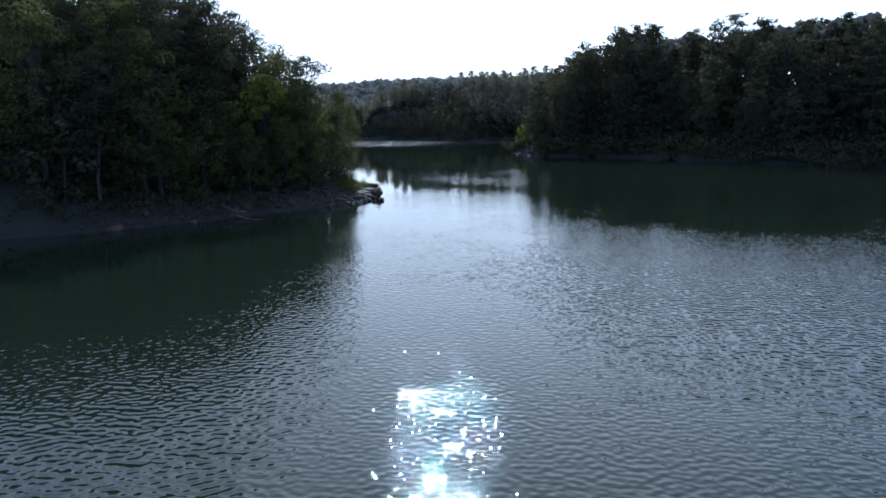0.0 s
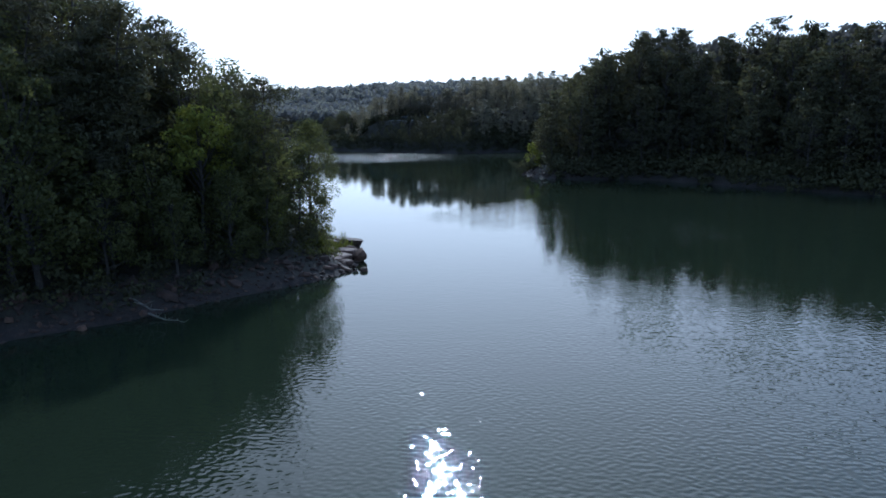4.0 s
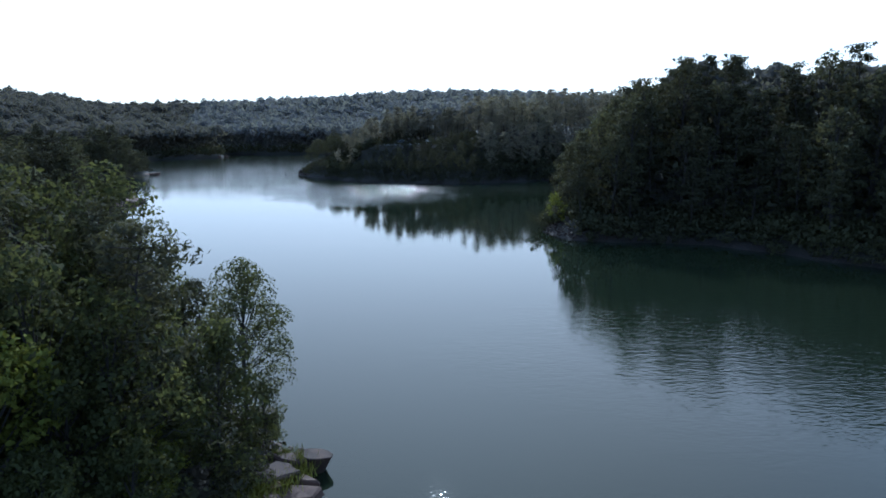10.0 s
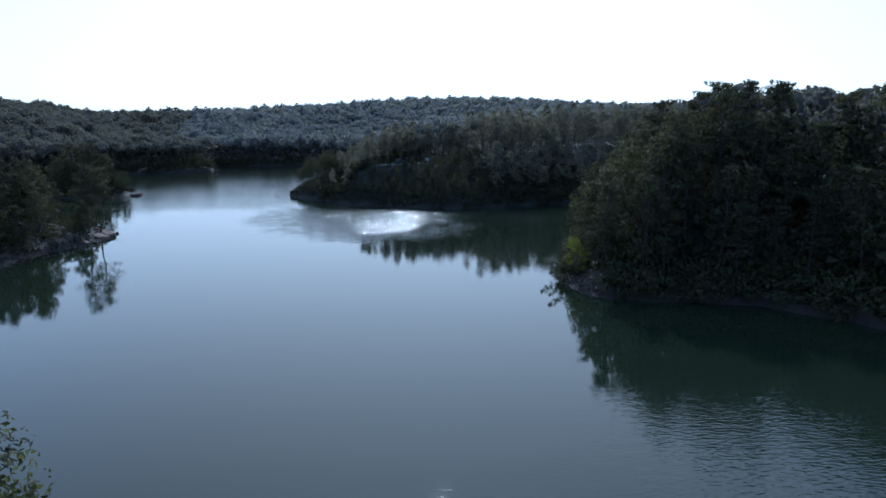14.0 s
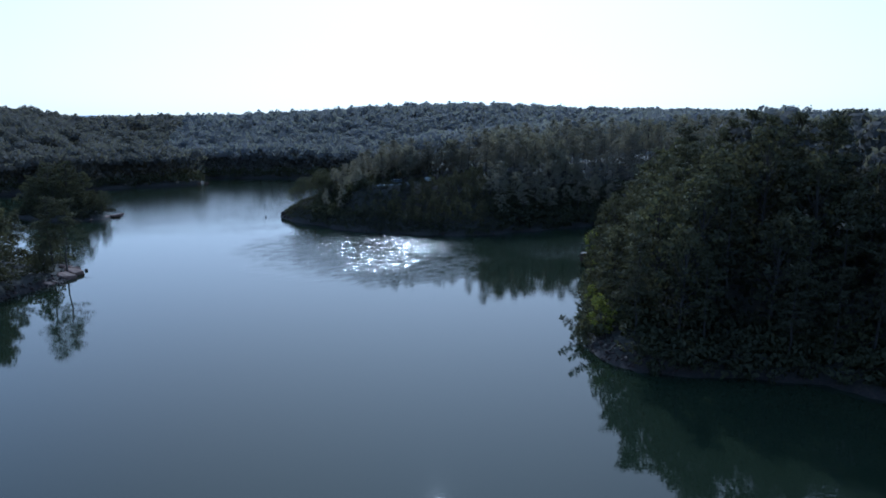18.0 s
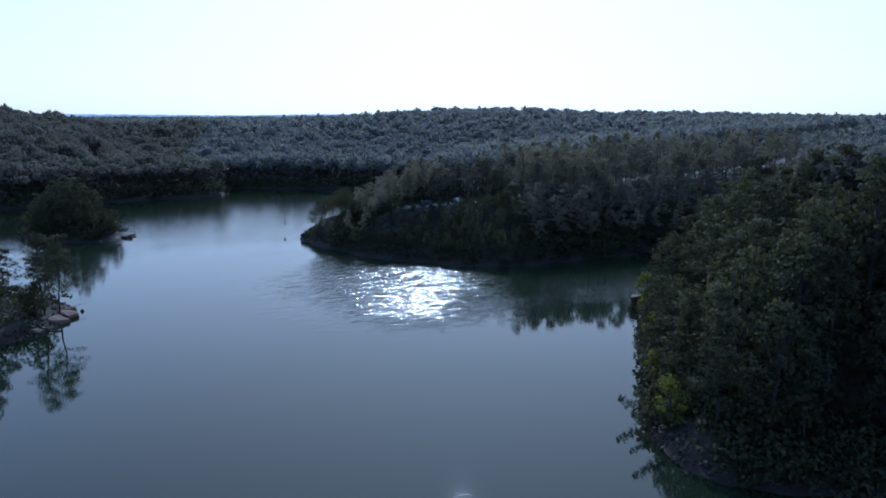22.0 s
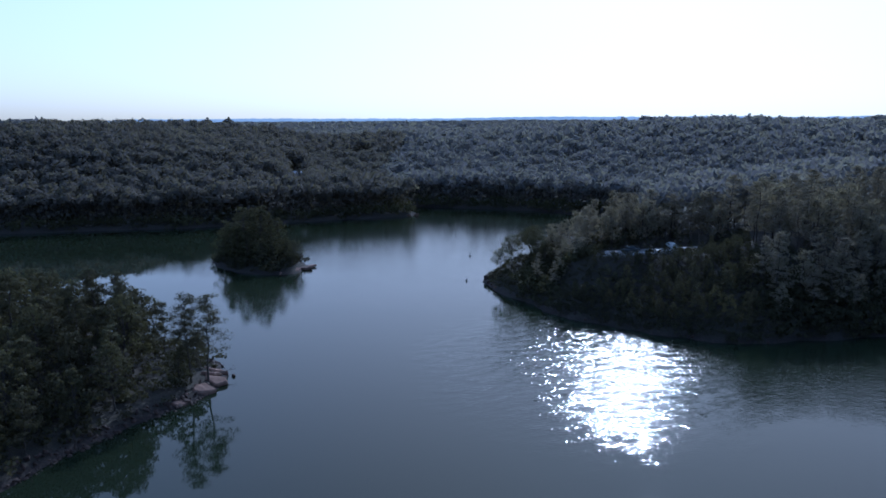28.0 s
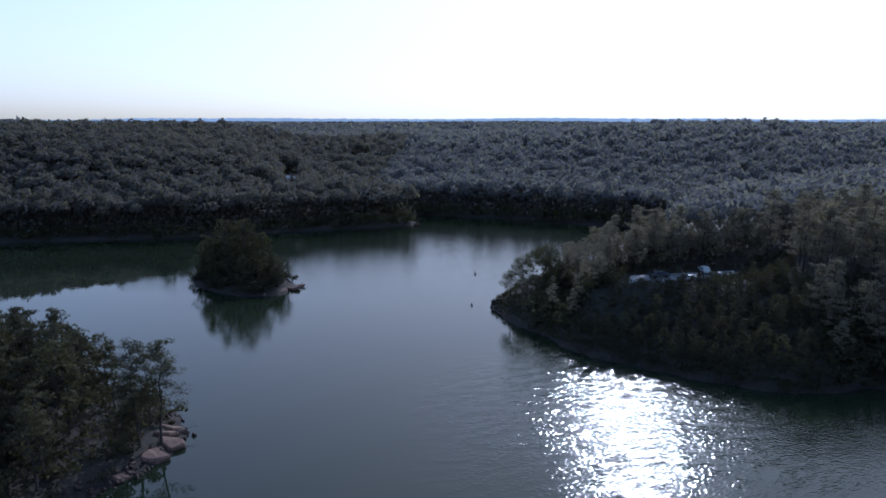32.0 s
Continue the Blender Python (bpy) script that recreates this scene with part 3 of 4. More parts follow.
# the long islet with two tall pines at its tip
w = "on the rocky islet"
rows = strewn(3, -130, -72, 168, 250, 4.9, lambda x, y, z, d: (LONG(x, y) > 2.2) & (np.hypot(x + 77, y - 229) > 8.5))
plant(3, rows, PINES_MID, LEAFY_MID, 0.3, w, 0.77, 0.6, 0.03)
one_tree("pine_tree", PINES_NEAR[1], -77.6, 226.6, 15.4, 19, 20, "tall slender pine at the islet tip", w)
one_tree("pine_tree", PINES_NEAR[0], -76.4, 229.4, 15.0, 17, 120, "tall slender pine at the islet tip", w)
one_tree("broadleaf_tree", LEAFY_MID[2], -78.2, 224.4, 6.5, 12, 15, LEAFY_LABEL + w, w)
one_tree("broadleaf_tree", LEAFY_MID[2], -81.5, 233.2, 6.0, 12, 95, LEAFY_LABEL + w, w)

# the small round islet
w = "on the round islet"
rows = strewn(4, -142, -100, 305, 335, 4.2, lambda x, y, z, d: (ROUND(x, y) > 1.6) & (x < -107.5))
plant(4, rows, PINES_MID, LEAFY_MID, 0.2, w, 0.78, 0.66, 0.045, lambda x, y: 1.05 if x < -119 else max(0.62, 1.05 - 0.07 * (x + 119)))

# the point with the clearing
w = "on the clearing point"
LOT = lambda x, y: (abs(x + 7) < 11.5) & (abs(y - (312.2 + 0.57 * (x + 7))) < 3.8)
PARK = lambda x, y: (abs(x + 7) < 12.5) & (abs(y - (312.2 + 0.57 * (x + 7))) < 4.3)
BEHIND = lambda x, y: y - (312.2 + 0.57 * (x + 7))
SLOPE = lambda x, y: (x < 16) & (BEHIND(x, y) < np.where(x < -20, -2.0, 5.0))
rows = strewn(5, -50, 112, 276, 345, 5.4, lambda x, y, z, d: (HOUSE(x, y) > 2.6) & ((HOUSE(x, y) < 38) | (BEHIND(x, y) < 17)) & ~PARK(x, y) & (x > -35) & ~SLOPE(x, y))
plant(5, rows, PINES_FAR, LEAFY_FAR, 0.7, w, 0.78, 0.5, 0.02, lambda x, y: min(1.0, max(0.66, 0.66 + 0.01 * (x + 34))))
rows = strewn(47, -34, 17, 276, 322, 3.3, lambda x, y, z, d: (HOUSE(x, y) > 2.0) & ~PARK(x, y) & SLOPE(x, y) & (BEHIND(x, y) < -5.5))
for k, (x, y, z, d) in enumerate(rows):
    high = 0.24 * (0.85 + 0.05 * (k % 7)) * min(1.25, 0.62 - 0.04 * (BEHIND(x, y) + 5.5))
    tree_thing("sapling", LEAFY_MID[k % 4] if k % 3 else PINES_MID[k % 4], x, y, z, 67 * k, high, "low dark sapling on the shaded slope below the lot", "sapling", "saplings on the slope")
for x, y, h in ((-45.2, 313.4, 7.4), (-43.0, 316.6, 9.0), (-37.4, 320.2, 9.2), (-36.0, 316.2, 8.2), (-39.8, 326, 8.6), (-43.5, 334, 7.5), (-33.6, 313.2, 6.6)):
    one_tree("broadleaf_tree", LEAFY_OPEN[0], x, y, h, 14, 50 * h, "small open-crowned tree above the bare bank", w)
for k in range(9):
    x = -16 + 2.7 * k
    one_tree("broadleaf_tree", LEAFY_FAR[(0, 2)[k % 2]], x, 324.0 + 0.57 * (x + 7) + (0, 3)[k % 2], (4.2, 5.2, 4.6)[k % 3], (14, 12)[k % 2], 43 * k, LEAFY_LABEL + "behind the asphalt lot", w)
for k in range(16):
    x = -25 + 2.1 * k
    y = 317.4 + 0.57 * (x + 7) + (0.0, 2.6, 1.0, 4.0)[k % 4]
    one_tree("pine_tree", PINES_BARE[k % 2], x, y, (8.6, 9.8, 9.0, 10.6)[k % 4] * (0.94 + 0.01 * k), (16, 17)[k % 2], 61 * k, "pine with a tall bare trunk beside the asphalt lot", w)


# ---- undergrowth and far woods, joined ----
def bush_kinds(seed, n, h, spread, lumps, per, size):
    out = []
    for k in range(n):
        r = np.random.RandomState(seed + k)
        cs = np.stack([r.uniform(-1, 1, lumps) * spread, r.uniform(-1, 1, lumps) * spread, r.uniform(0.2, 0.85, lumps) * h], -1)
        out.append(foliage(r, cs, r.uniform(0.45, 0.8, lumps) * h * 0.6, per, size, 0.8, 0.6))
    return out


def coarse(r, h, spread, n, size, lumps=9):
    """A crown seen from afar: leafy patches laid like shingles over an uneven dome of lumps, with a ragged skirt. Corners and facing."""
    ph = 2.4 * np.arange(lumps) + r.uniform(-0.5, 0.5, lumps)
    el = np.arcsin(np.clip(np.linspace(0.0, 0.95, lumps) + r.uniform(-0.1, 0.1, lumps), -0.2, 1))
    out = np.stack([np.cos(ph) * np.cos(el), np.sin(ph) * np.cos(el), np.sin(el)], -1)
    swell = r.uniform(0.85, 1.2, lumps)
    k = np.arange(n) + 0.5
    cz = 1 - 1.45 * k / n
    pa = 2.39996 * np.arange(n) + r.uniform(-0.25, 0.25, n)
    d = np.stack([np.cos(pa) * np.sqrt(1 - cz**2), np.sin(pa) * np.sqrt(1 - cz**2), cz], -1)
    d = unit(d + r.normal(size=d.shape) * 0.06)

    def surface(q):
        near = np.exp(-((q[:, None, :] - out[None]) ** 2).sum(-1) / 0.085)
        return 0.72 + 0.28 * (near * swell).max(-1)

    def gap(q, e):
        return (surface(unit(q + e)) - surface(unit(q - e)))[:, None] * e

    rad = surface(d) * r.uniform(0.86, 1.1, n)
    grad = sum(gap(d, e) for e in np.eye(3) * 0.12) / 0.0288
    form = unit(d - 0.55 * (grad - (grad * d).sum(-1, keepdims=True) * d))
    p = d * rad[:, None] * np.array([spread, spread, h * 0.24]) + np.array([0, 0, h * 0.72])
    low = cz < -0.25
    p[low] = p[low] * np.array([0.95, 0.95, 0]) + np.stack([0 * p[:, 0], 0 * p[:, 0], r.uniform(0.02, 0.56, n) * h], -1)[low]
    faced = unit(form * 0.3 + np.array([0, 0, 0.9]) + r.normal(size=d.shape) * 0.12)
    nrm = unit(form + r.normal(size=d.shape) * 0.5)
    u = unit(np.cross(nrm, r.normal(size=d.shape)))
    w = np.cross(nrm, u)
    s = size * r.uniform(0.75, 1.25, (n, 1)) * 0.5
    return np.stack([p - u * s - nrm * s * 0.2, p - w * s * 0.9, p + u * s - nrm * s * 0.2, p + w * s * 0.9], 1), faced


def joined(name, rows, kinds, seed, label, category, material, low=0.75, high=1.15):
    """Many copies of leafy shapes as one mesh."""
    r = np.random.RandomState(seed)
    out, faced = [], []
    for x, y, z, d in rows:
        v, f = kinds[r.randint(len(kinds))]
        a, k = r.uniform(0, 6.28), r.uniform(low, high)
        c, s = math.cos(a), math.sin(a)
        turn = np.array([[c, s, 0], [-s, c, 0], [0, 0, 1]])
        out.append(v @ turn * np.array([k, k, k * r.uniform(0.9, 1.1)]) + np.array([x, y, z]))
        faced.append(f @ turn)
    me = cards(name, np.concatenate(out), np.concatenate(faced))
    me.materials.append(material)
    return tagged(new(name, me), label, category, kind="stuff")


B1 = bush_kinds(90, 4, 1.7, 0.8, 4, 26, 0.26)
B2 = bush_kinds(95, 4, 2.4, 1.3, 4, 16, 0.55)
B3 = bush_kinds(100, 4, 4.5, 2.2, 5, 14, 1.0)

rows = strewn(31, -34, -6, 60, 104, 1.5, lambda x, y, z, d: (WEST(x, y) > np.where(x < -13, 0.55, 3.0)) & (WEST(x, y) < 9) & ((x < -9.5) | (y > 86.5)))
joined("undergrowth", rows, B1, 11, "bushes and saplings along the near rocky bank", "bushes", SHRUB, 0.6, 1.3)
rows = strewn(43, -12.5, -8.4, 81, 95, 1.15, lambda x, y, z, d: (WEST(x, y) > 1.7) & (WEST(x, y) < 5))
joined("undergrowth", rows, B1, 26, "leafy bushes and weeds between the rocks of the tip", "bushes", LEAF, 0.35, 0.8)
rows = strewn(32, -66, -12, 48, 112, 3.2, lambda x, y, z, d: WEST(x, y) >= 9)
joined("undergrowth", rows, B2, 12, "dark undergrowth beneath the trees of the near point", "bushes", SHRUB)
rows = strewn(33, 18, 160, 90, 262, 1.35, lambda x, y, z, d: (EAST(x, y) > -0.2) & (EAST(x, y) < 9) & ~((y < 183) & (x < 25)))
joined("undergrowth", rows, B2, 13, "bushes hanging over the steep shore", "bushes", SHRUB, 0.7, 1.4)
rows = strewn(34, 22, 160, 95, 262, 3.8, lambda x, y, z, d: (EAST(x, y) >= 6) & (EAST(x, y) < 34))
joined("undergrowth", rows, B3, 14, "dark undergrowth beneath the trees of the steep point", "bushes", SHRUB)
rows = strewn(35, -135, -72, 165, 250, 2.4, lambda x, y, z, d: (LONG(x, y) > 1.2) & (LONG(x, y) < 12) & (np.hypot(x + 75.5, y - 231) > 4))
joined("undergrowth", rows, B2, 15, "bushes along the rocky islet shore", "bushes", SHRUB, 0.6, 1.2)
rows = strewn(36, -142, -103, 305, 333, 1.6, lambda x, y, z, d: (ROUND(x, y) > 0.1) & (x < -108.5))
joined("undergrowth", rows, B2, 16, "bushes round the small islet", "bushes", SHRUB, 0.6, 1.3)
rows = strewn(37, -52, 120, 274, 332, 1.7, lambda x, y, z, d: (HOUSE(x, y) > -0.1) & (HOUSE(x, y) < 17) & (x > -39) & ~PARK(x, y) & ~SLOPE(x, y))
joined("undergrowth", rows, B2, 17, "bushes and saplings on the bank beyond the clearing", "bushes", SHRUB, 0.75, 1.5)
rows = strewn(46, -46, 17, 274, 332, 1.25, lambda x, y, z, d: (HOUSE(x, y) > 0.0) & ~PARK(x, y) & SLOPE(x, y))
joined("undergrowth", rows, B1, 27, "low dark scrub on the slope below the lot", "bushes", SHRUB, 0.45, 1.15)
rows = strewn(48, -52, 62, 274, 325, 1.0, lambda x, y, z, d: (HOUSE(x, y) > 0.1) & (HOUSE(x, y) < 4))
joined("undergrowth", rows, B1, 28, "low dark scrub along the foot of the wooded bank", "bushes", SHRUB, 0.4, 0.85)
rows = strewn(41, -52, -36, 304, 334, 1.2, lambda x, y, z, d: (HOUSE(x, y) > 0.6) & (HOUSE(x, y) < 12))
joined("undergrowth", rows, B1, 24, "low dark scrub on the bare tip", "bushes", SHRUB, 0.4, 0.85)
rows = strewn(40, -36, 30, 286, 330, 1.9, lambda x, y, z, d: (HOUSE(x, y) > 10) & (HOUSE(x, y) < 27) & ~LOT(x, y) & ~SLOPE(x, y))
joined("undergrowth", rows, B2, 20, "low dark bushes round the clearing", "bushes", SHRUB, 0.45, 0.85)
rows = strewn(38, -36, 120, 280, 345, 4.4, lambda x, y, z, d: (HOUSE(x, y) >= 24) & (HOUSE(x, y) < 44) & ~PARK(x, y) & (BEHIND(x, y) > 4))
joined("undergrowth", rows, B3, 18, "dark undergrowth behind the clearing", "bushes", SHRUB, 0.6, 1.1)
rows = strewn(39, -440, 130, 300, 480, 3.1, lambda x, y, z, d: (d > -0.5) & (d < 7) & ((in_land("west_hills")(x, y) > 0) | (in_land("north_hills")(x, y) > 0)))
joined("undergrowth", rows, B3, 19, "bushes along the far shore", "bushes", SHRUB, 0.6, 1.2)

rc = np.random.RandomState(60)
shapes = ((17, 4.9), (16, 5.3), (18, 4.3), (17, 5.2), (15.5, 5.6), (17.5, 4.1))
slim = [(h * 0.95, w * 0.84) for h, w in shapes]
C0 = [coarse(rc, h, w, 300, 1.3, 22) for h, w in shapes[:3]]
C1 = [coarse(rc, h, w, 84, 1.4, 14) for h, w in slim]
CW = [coarse(rc, h, w, 96, 1.3, 14) for h, w in slim]
C2 = [coarse(rc, h, w, 44, 2.0, 10) for h, w in slim]
C3 = [coarse(rc, 15, 19.0, 54, 9.0, 12) for k in range(4)]
mixed = "dense mixed green woods "
rows = strewn(11, 34, 180, 95, 290, 7.4, lambda x, y, z, d: (EAST(x, y) >= 26) & (x < 0.66 * y + 15))
joined("woods", rows, C0, 1, mixed + "on the hill behind the steep point", "woodland", HILL_HAZED)
rows = strewn(18, -64, -24, 44, 112, 5.2, lambda x, y, z, d: WEST(x, y) > 13)
joined("woods", rows, C0, 8, mixed + "filling the near point", "woodland", LEAF, 0.6, 0.85)
rows = strewn(14, -45, 240, 290, 440, 4.6, lambda x, y, z, d: ((HOUSE(x, y) >= 38) | ((x > 112) & (HOUSE(x, y) > 3))) & (x < 0.68 * (y - 50)) & (BEHIND(x, y) > 14))
joined("woods", rows, C1, 4, mixed + "behind the clearing", "woodland", WOODS_HAZED, 0.74, 0.93)
# Ground round both houses, plus a strip fitted to the camera's view of one.
YARD_AND_SIGHTLINE = lambda x, y: (np.hypot(x + 208, y - 500) < 9) | (np.hypot(x + 196, y - 566) < 9) | ((abs(x + 208 - 0.568 * (500 - y)) < 6.5) & (y > 444) & (y < 500))
rows = strewn(42, -222, -160, 440, 576, 3.4, lambda x, y, z, d: YARD_AND_SIGHTLINE(x, y) & (np.hypot(x + 208, y - 500) > 8) & (np.hypot(x + 196, y - 566) > 8.5))
joined("undergrowth", rows, B3, 25, "scrubby clearing opened along the sight line to the lake house", "bushes", WOODS_HAZED, 0.4, 0.8)
rows = strewn(15, -400, -105, 310, 560, 4.3, lambda x, y, z, d: (in_land("west_hills")(x, y) > 2) & ~YARD_AND_SIGHTLINE(x, y) & (x > -30 - 1.25 * (y - 150)))
joined("woods", rows, CW, 5, mixed + "on the western hills", "woodland", HILL_HAZED, 0.76, 1.03)
rows = strewn(20, -520, -105, 560, 730, 5.9, lambda x, y, z, d: (in_land("west_hills")(x, y) > 0) & ~YARD_AND_SIGHTLINE(x, y) & (x > -0.68 * (y - 40)))
joined("woods", rows, C2, 31, mixed + "behind the western hills", "woodland", HILL_HAZED, 0.8, 1.05)
FAR = lambda x, y: ~YARD_AND_SIGHTLINE(x, y) & (in_land("north_hills")(x, y) > 2) & (in_land("west_hills")(x, y) < 0) & (HOUSE(x, y) < 0) & (abs(x) < 0.62 * (y - 40))
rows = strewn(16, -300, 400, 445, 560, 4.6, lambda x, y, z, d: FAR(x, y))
joined("woods", rows, C1, 6, mixed + "on the far shore", "woodland", WOODS_HAZED, 0.8, 1.05)
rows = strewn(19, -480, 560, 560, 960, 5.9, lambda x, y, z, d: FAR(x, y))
joined("woods", rows, C2, 9, mixed + "on the far hills", "woodland", WOODS_HAZED, 0.8, 1.05)
rows = strewn(70, -330, -58, 0, 135, 6.4, lambda x, y, z, d: WEST(x, y) > 4)
joined("woods", rows, C2, 21, mixed + "inland of the near point", "woodland", OAK, 0.7, 1.0)
rows = strewn(71, 60, 330, 60, 300, 6.8, lambda x, y, z, d: (EAST(x, y) > 5) & (x >= 0.66 * y + 10))
joined("woods", rows, C2, 22, mixed + "inland of the steep point", "woodland", OAK, 0.7, 1.0)
rows = strewn(72, -900, 900, -700, 900, 46.0, lambda x, y, z, d: (d > 12) & ((abs(x) > 330) | (y < -80)) & (abs(x) > 0.6 * y - 20))
joined("woods", rows, C3, 23, mixed + "on the land round the lake", "woodland", WOODS_HAZED)
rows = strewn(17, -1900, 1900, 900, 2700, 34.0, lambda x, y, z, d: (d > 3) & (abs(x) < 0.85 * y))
joined("woods", rows, C3, 7, "distant wooded ridges along the horizon", "woodland", WOODS_HAZED)


# ---- rocks ----
def part(name, bm, material, parent=None, label=""):
    """One mesh object from a bmesh, under a thing or a part."""
    o = new(name, finish(bm, name, material))
    if parent is not None:
        o.parent = parent
    return tagged(o, label)


def rock_bm(seed, sx, sy, sz, plate=0):
    """A broken block: the hull of scattered points, with its edges worn; a plate has a flat top and bottom."""
    r = np.random.RandomState(seed)
    bm = bmesh.new()
    for k in range(plate or 15):
        if plate:
            a, q = 6.283 / plate * k + r.uniform(-0.35, 0.35), r.uniform(0.7, 1.1)
            for z, f in ((-1, r.uniform(0.9, 1.1)), (1, r.uniform(0.75, 1.0))):
                bm.verts.new((q * f * math.cos(a) * sx, q * f * math.sin(a) * sy, (z + r.uniform(-0.16, 0.16)) * sz))
        else:
            p = unit(r.normal(size=3)) * r.uniform(0.85, 1.1)
            bm.verts.new((p[0] * sx, p[1] * sy, p[2] * sz))
    bmesh.ops.convex_hull(bm, input=bm.verts[:])
    bmesh.ops.delete(bm, geom=[v for v in bm.verts if not v.link_faces], context="VERTS")
    bmesh.ops.dissolve_limit(bm, angle_limit=radians(14), verts=bm.verts[:], edges=bm.edges[:])
    bmesh.ops.bevel(bm, geom=bm.edges[:], offset=0.035, segments=1, affect="EDGES")
    bmesh.ops.triangulate(bm, faces=bm.faces[:])
    bmesh.ops.subdivide_edges(bm, edges=[e for e in bm.edges if e.calc_length() > 0.25], cuts=1)
    for v in bm.verts:
        v.co += Vector((1, 1, 0.6)) * 0.035 * noise.noise(v.co * 5.0 + Vector((seed, 0, 0)))
    return bm


ROCKS = [finish(rock_bm(200 + k, 0.5, 0.42, 0.36), "boulder", ROCK) for k in range(6)]
SLABS = [finish(rock_bm(220 + k, 0.55, 0.44, 0.15, 6), "slab", ROCK) for k in range(5)]
TAN_SLABS = [finish(rock_bm(230 + k, 0.6, 0.36, 0.07, 5), "slab", ROCK_TAN) for k in range(4)]
PINK_SLABS = [finish(rock_bm(240 + k, 0.58, 0.44, 0.1, 5), "slab", ROCK_PINK) for k in range(4)]


def flat_top_bm():
    """A block undercut at the water and wider above, with a level, slightly dished top."""
    bm = bmesh.new()
    r = np.random.RandomState(9)
    rings = []
    for z, wide in ((-0.5, 0.38), (-0.3, 0.43), (0.0, 0.48), (0.18, 0.52), (0.31, 0.53), (0.335, 0.5)):
        rings.append([bm.verts.new((wide * math.cos(a) * (1.05 + 0.16 * math.cos(3 * a + 1)) + z * 0.12, wide * math.sin(a) * (0.85 + 0.1 * math.cos(2 * a)), z + 0.03 * math.cos(a) + r.uniform(-0.012, 0.012)))
                      for a in [6.2832 * k / 11 + 0.06 * math.sin(5 * k) for k in range(11)]])
    for lo, hi in zip(rings, rings[1:]):
        for k in range(11):
            bm.faces.new((lo[k], lo[(k + 1) % 11], hi[(k + 1) % 11], hi[k]))
    bm.faces.new(rings[-1])
    bm.faces.new(rings[0][::-1])
    bmesh.ops.triangulate(bm, faces=bm.faces[:])
    bmesh.ops.subdivide_edges(bm, edges=[e for e in bm.edges if e.calc_length() > 0.2], cuts=1)
    for v in bm.verts:
        v.co += Vector((1, 1, 0.6)) * 0.03 * noise.noise(v.co * 5.0)
    return bm


FLAT_TOP = finish(flat_top_bm(), "flat_boulder", ROCK)
for me in ROCKS + SLABS + TAN_SLABS + PINK_SLABS:
    me.polygons.foreach_set("use_smooth", [False] * len(me.polygons))


def rock(meshes, k, x, y, z, size, turn=0.0, tilt=(0, 0), stretch=(1, 1, 1), label="", group="", name="boulder"):
    o = new(name, meshes[k % len(meshes)])
    o.matrix_world = pose(x, y, z, tilt[0], tilt[1], turn) @ Matrix.Diagonal((size * stretch[0], size * stretch[1], size * stretch[2], 1))
    return tagged(o, label, "rock", group)


g = "boulders at the near tip"
rock([FLAT_TOP], 0, -8.2, 92.2, 0.55, 1.7, 10, (3, 9), (1, 1, 1), "flat-topped dark brown boulder standing in the water", g)
rock([FLAT_TOP], 0, -12.5, 98.9, 0.45, 1.7, 130, (-4, 2), (1, 0.9, 1), "broad flat-topped boulder at the back of the tip", g)
rock(ROCKS, 1, -6.9, 86.7, 0.5, 1.9, 40, (20, 0), (0.75, 1.0, 1.25), "rounded dark boulder at the water's edge", g)
rock(ROCKS, 2, -6.0, 82.4, 0.1, 0.95, 20, (0, 10), (1, 0.9, 0.9), "small brown boulder alone in the shallows", g)
rock(ROCKS, 4, -6.9, 83.2, 0.2, 1.0, 70, (0, 0), (0.9, 0.9, 1.0), "small brown boulder at the water's edge", g)
r = np.random.RandomState(5)
for k, (x, y, s, up, turn) in enumerate(((-9.3, 91.6, 2.9, 0.85, 20), (-9.9, 89.6, 3.4, 1.05, 65), (-8.6, 90.0, 2.6, 0.55, 140), (-8.5, 88.2, 3.0, 0.6, 35), (-9.9, 87.0, 2.8, 0.95, 110), (-8.3, 86.2, 2.7, 0.5, 80),
                                         (-7.8, 84.6, 1.9, 0.3, 10), (-8.9, 84.6, 2.4, 0.6, 50), (-8.6, 82.8, 2.1, 0.3, 95))):
    rock(PINK_SLABS, k, x, y, up, s, turn, (r.uniform(-4, 16), r.uniform(0, 14)), (1, r.uniform(0.62, 0.85), r.uniform(0.8, 1.2)), "broad pinkish-brown sandstone slab sloping on the rocky tip", g)
spots = strewn(61, -13, -5, 79, 98, 1.15, lambda x, y, z, d: (WEST(x, y) > -0.3) & (WEST(x, y) < 2.6))
for k, (x, y, z, d) in enumerate(spots):
    s = 0.35 + 1.0 * r.uniform() ** 2.4
    rock((PINK_SLABS, SLABS, ROCKS)[k % 3], k, x, y, max(0.0, z) + 0.1 * s, s, r.uniform(0, 360), (r.uniform(-22, 22), r.uniform(-22, 22)), (1.2, r.uniform(0.55, 0.9), r.uniform(0.8, 1.5)), "broken brown sandstone block on the rocky tip", g)
spots = strewn(62, -27, -10, 62, 80, 1.3, lambda x, y, z, d: (WEST(x, y) > -0.3) & (WEST(x, y) < 3.6) & (x + y < 69.5 + 0 * x))
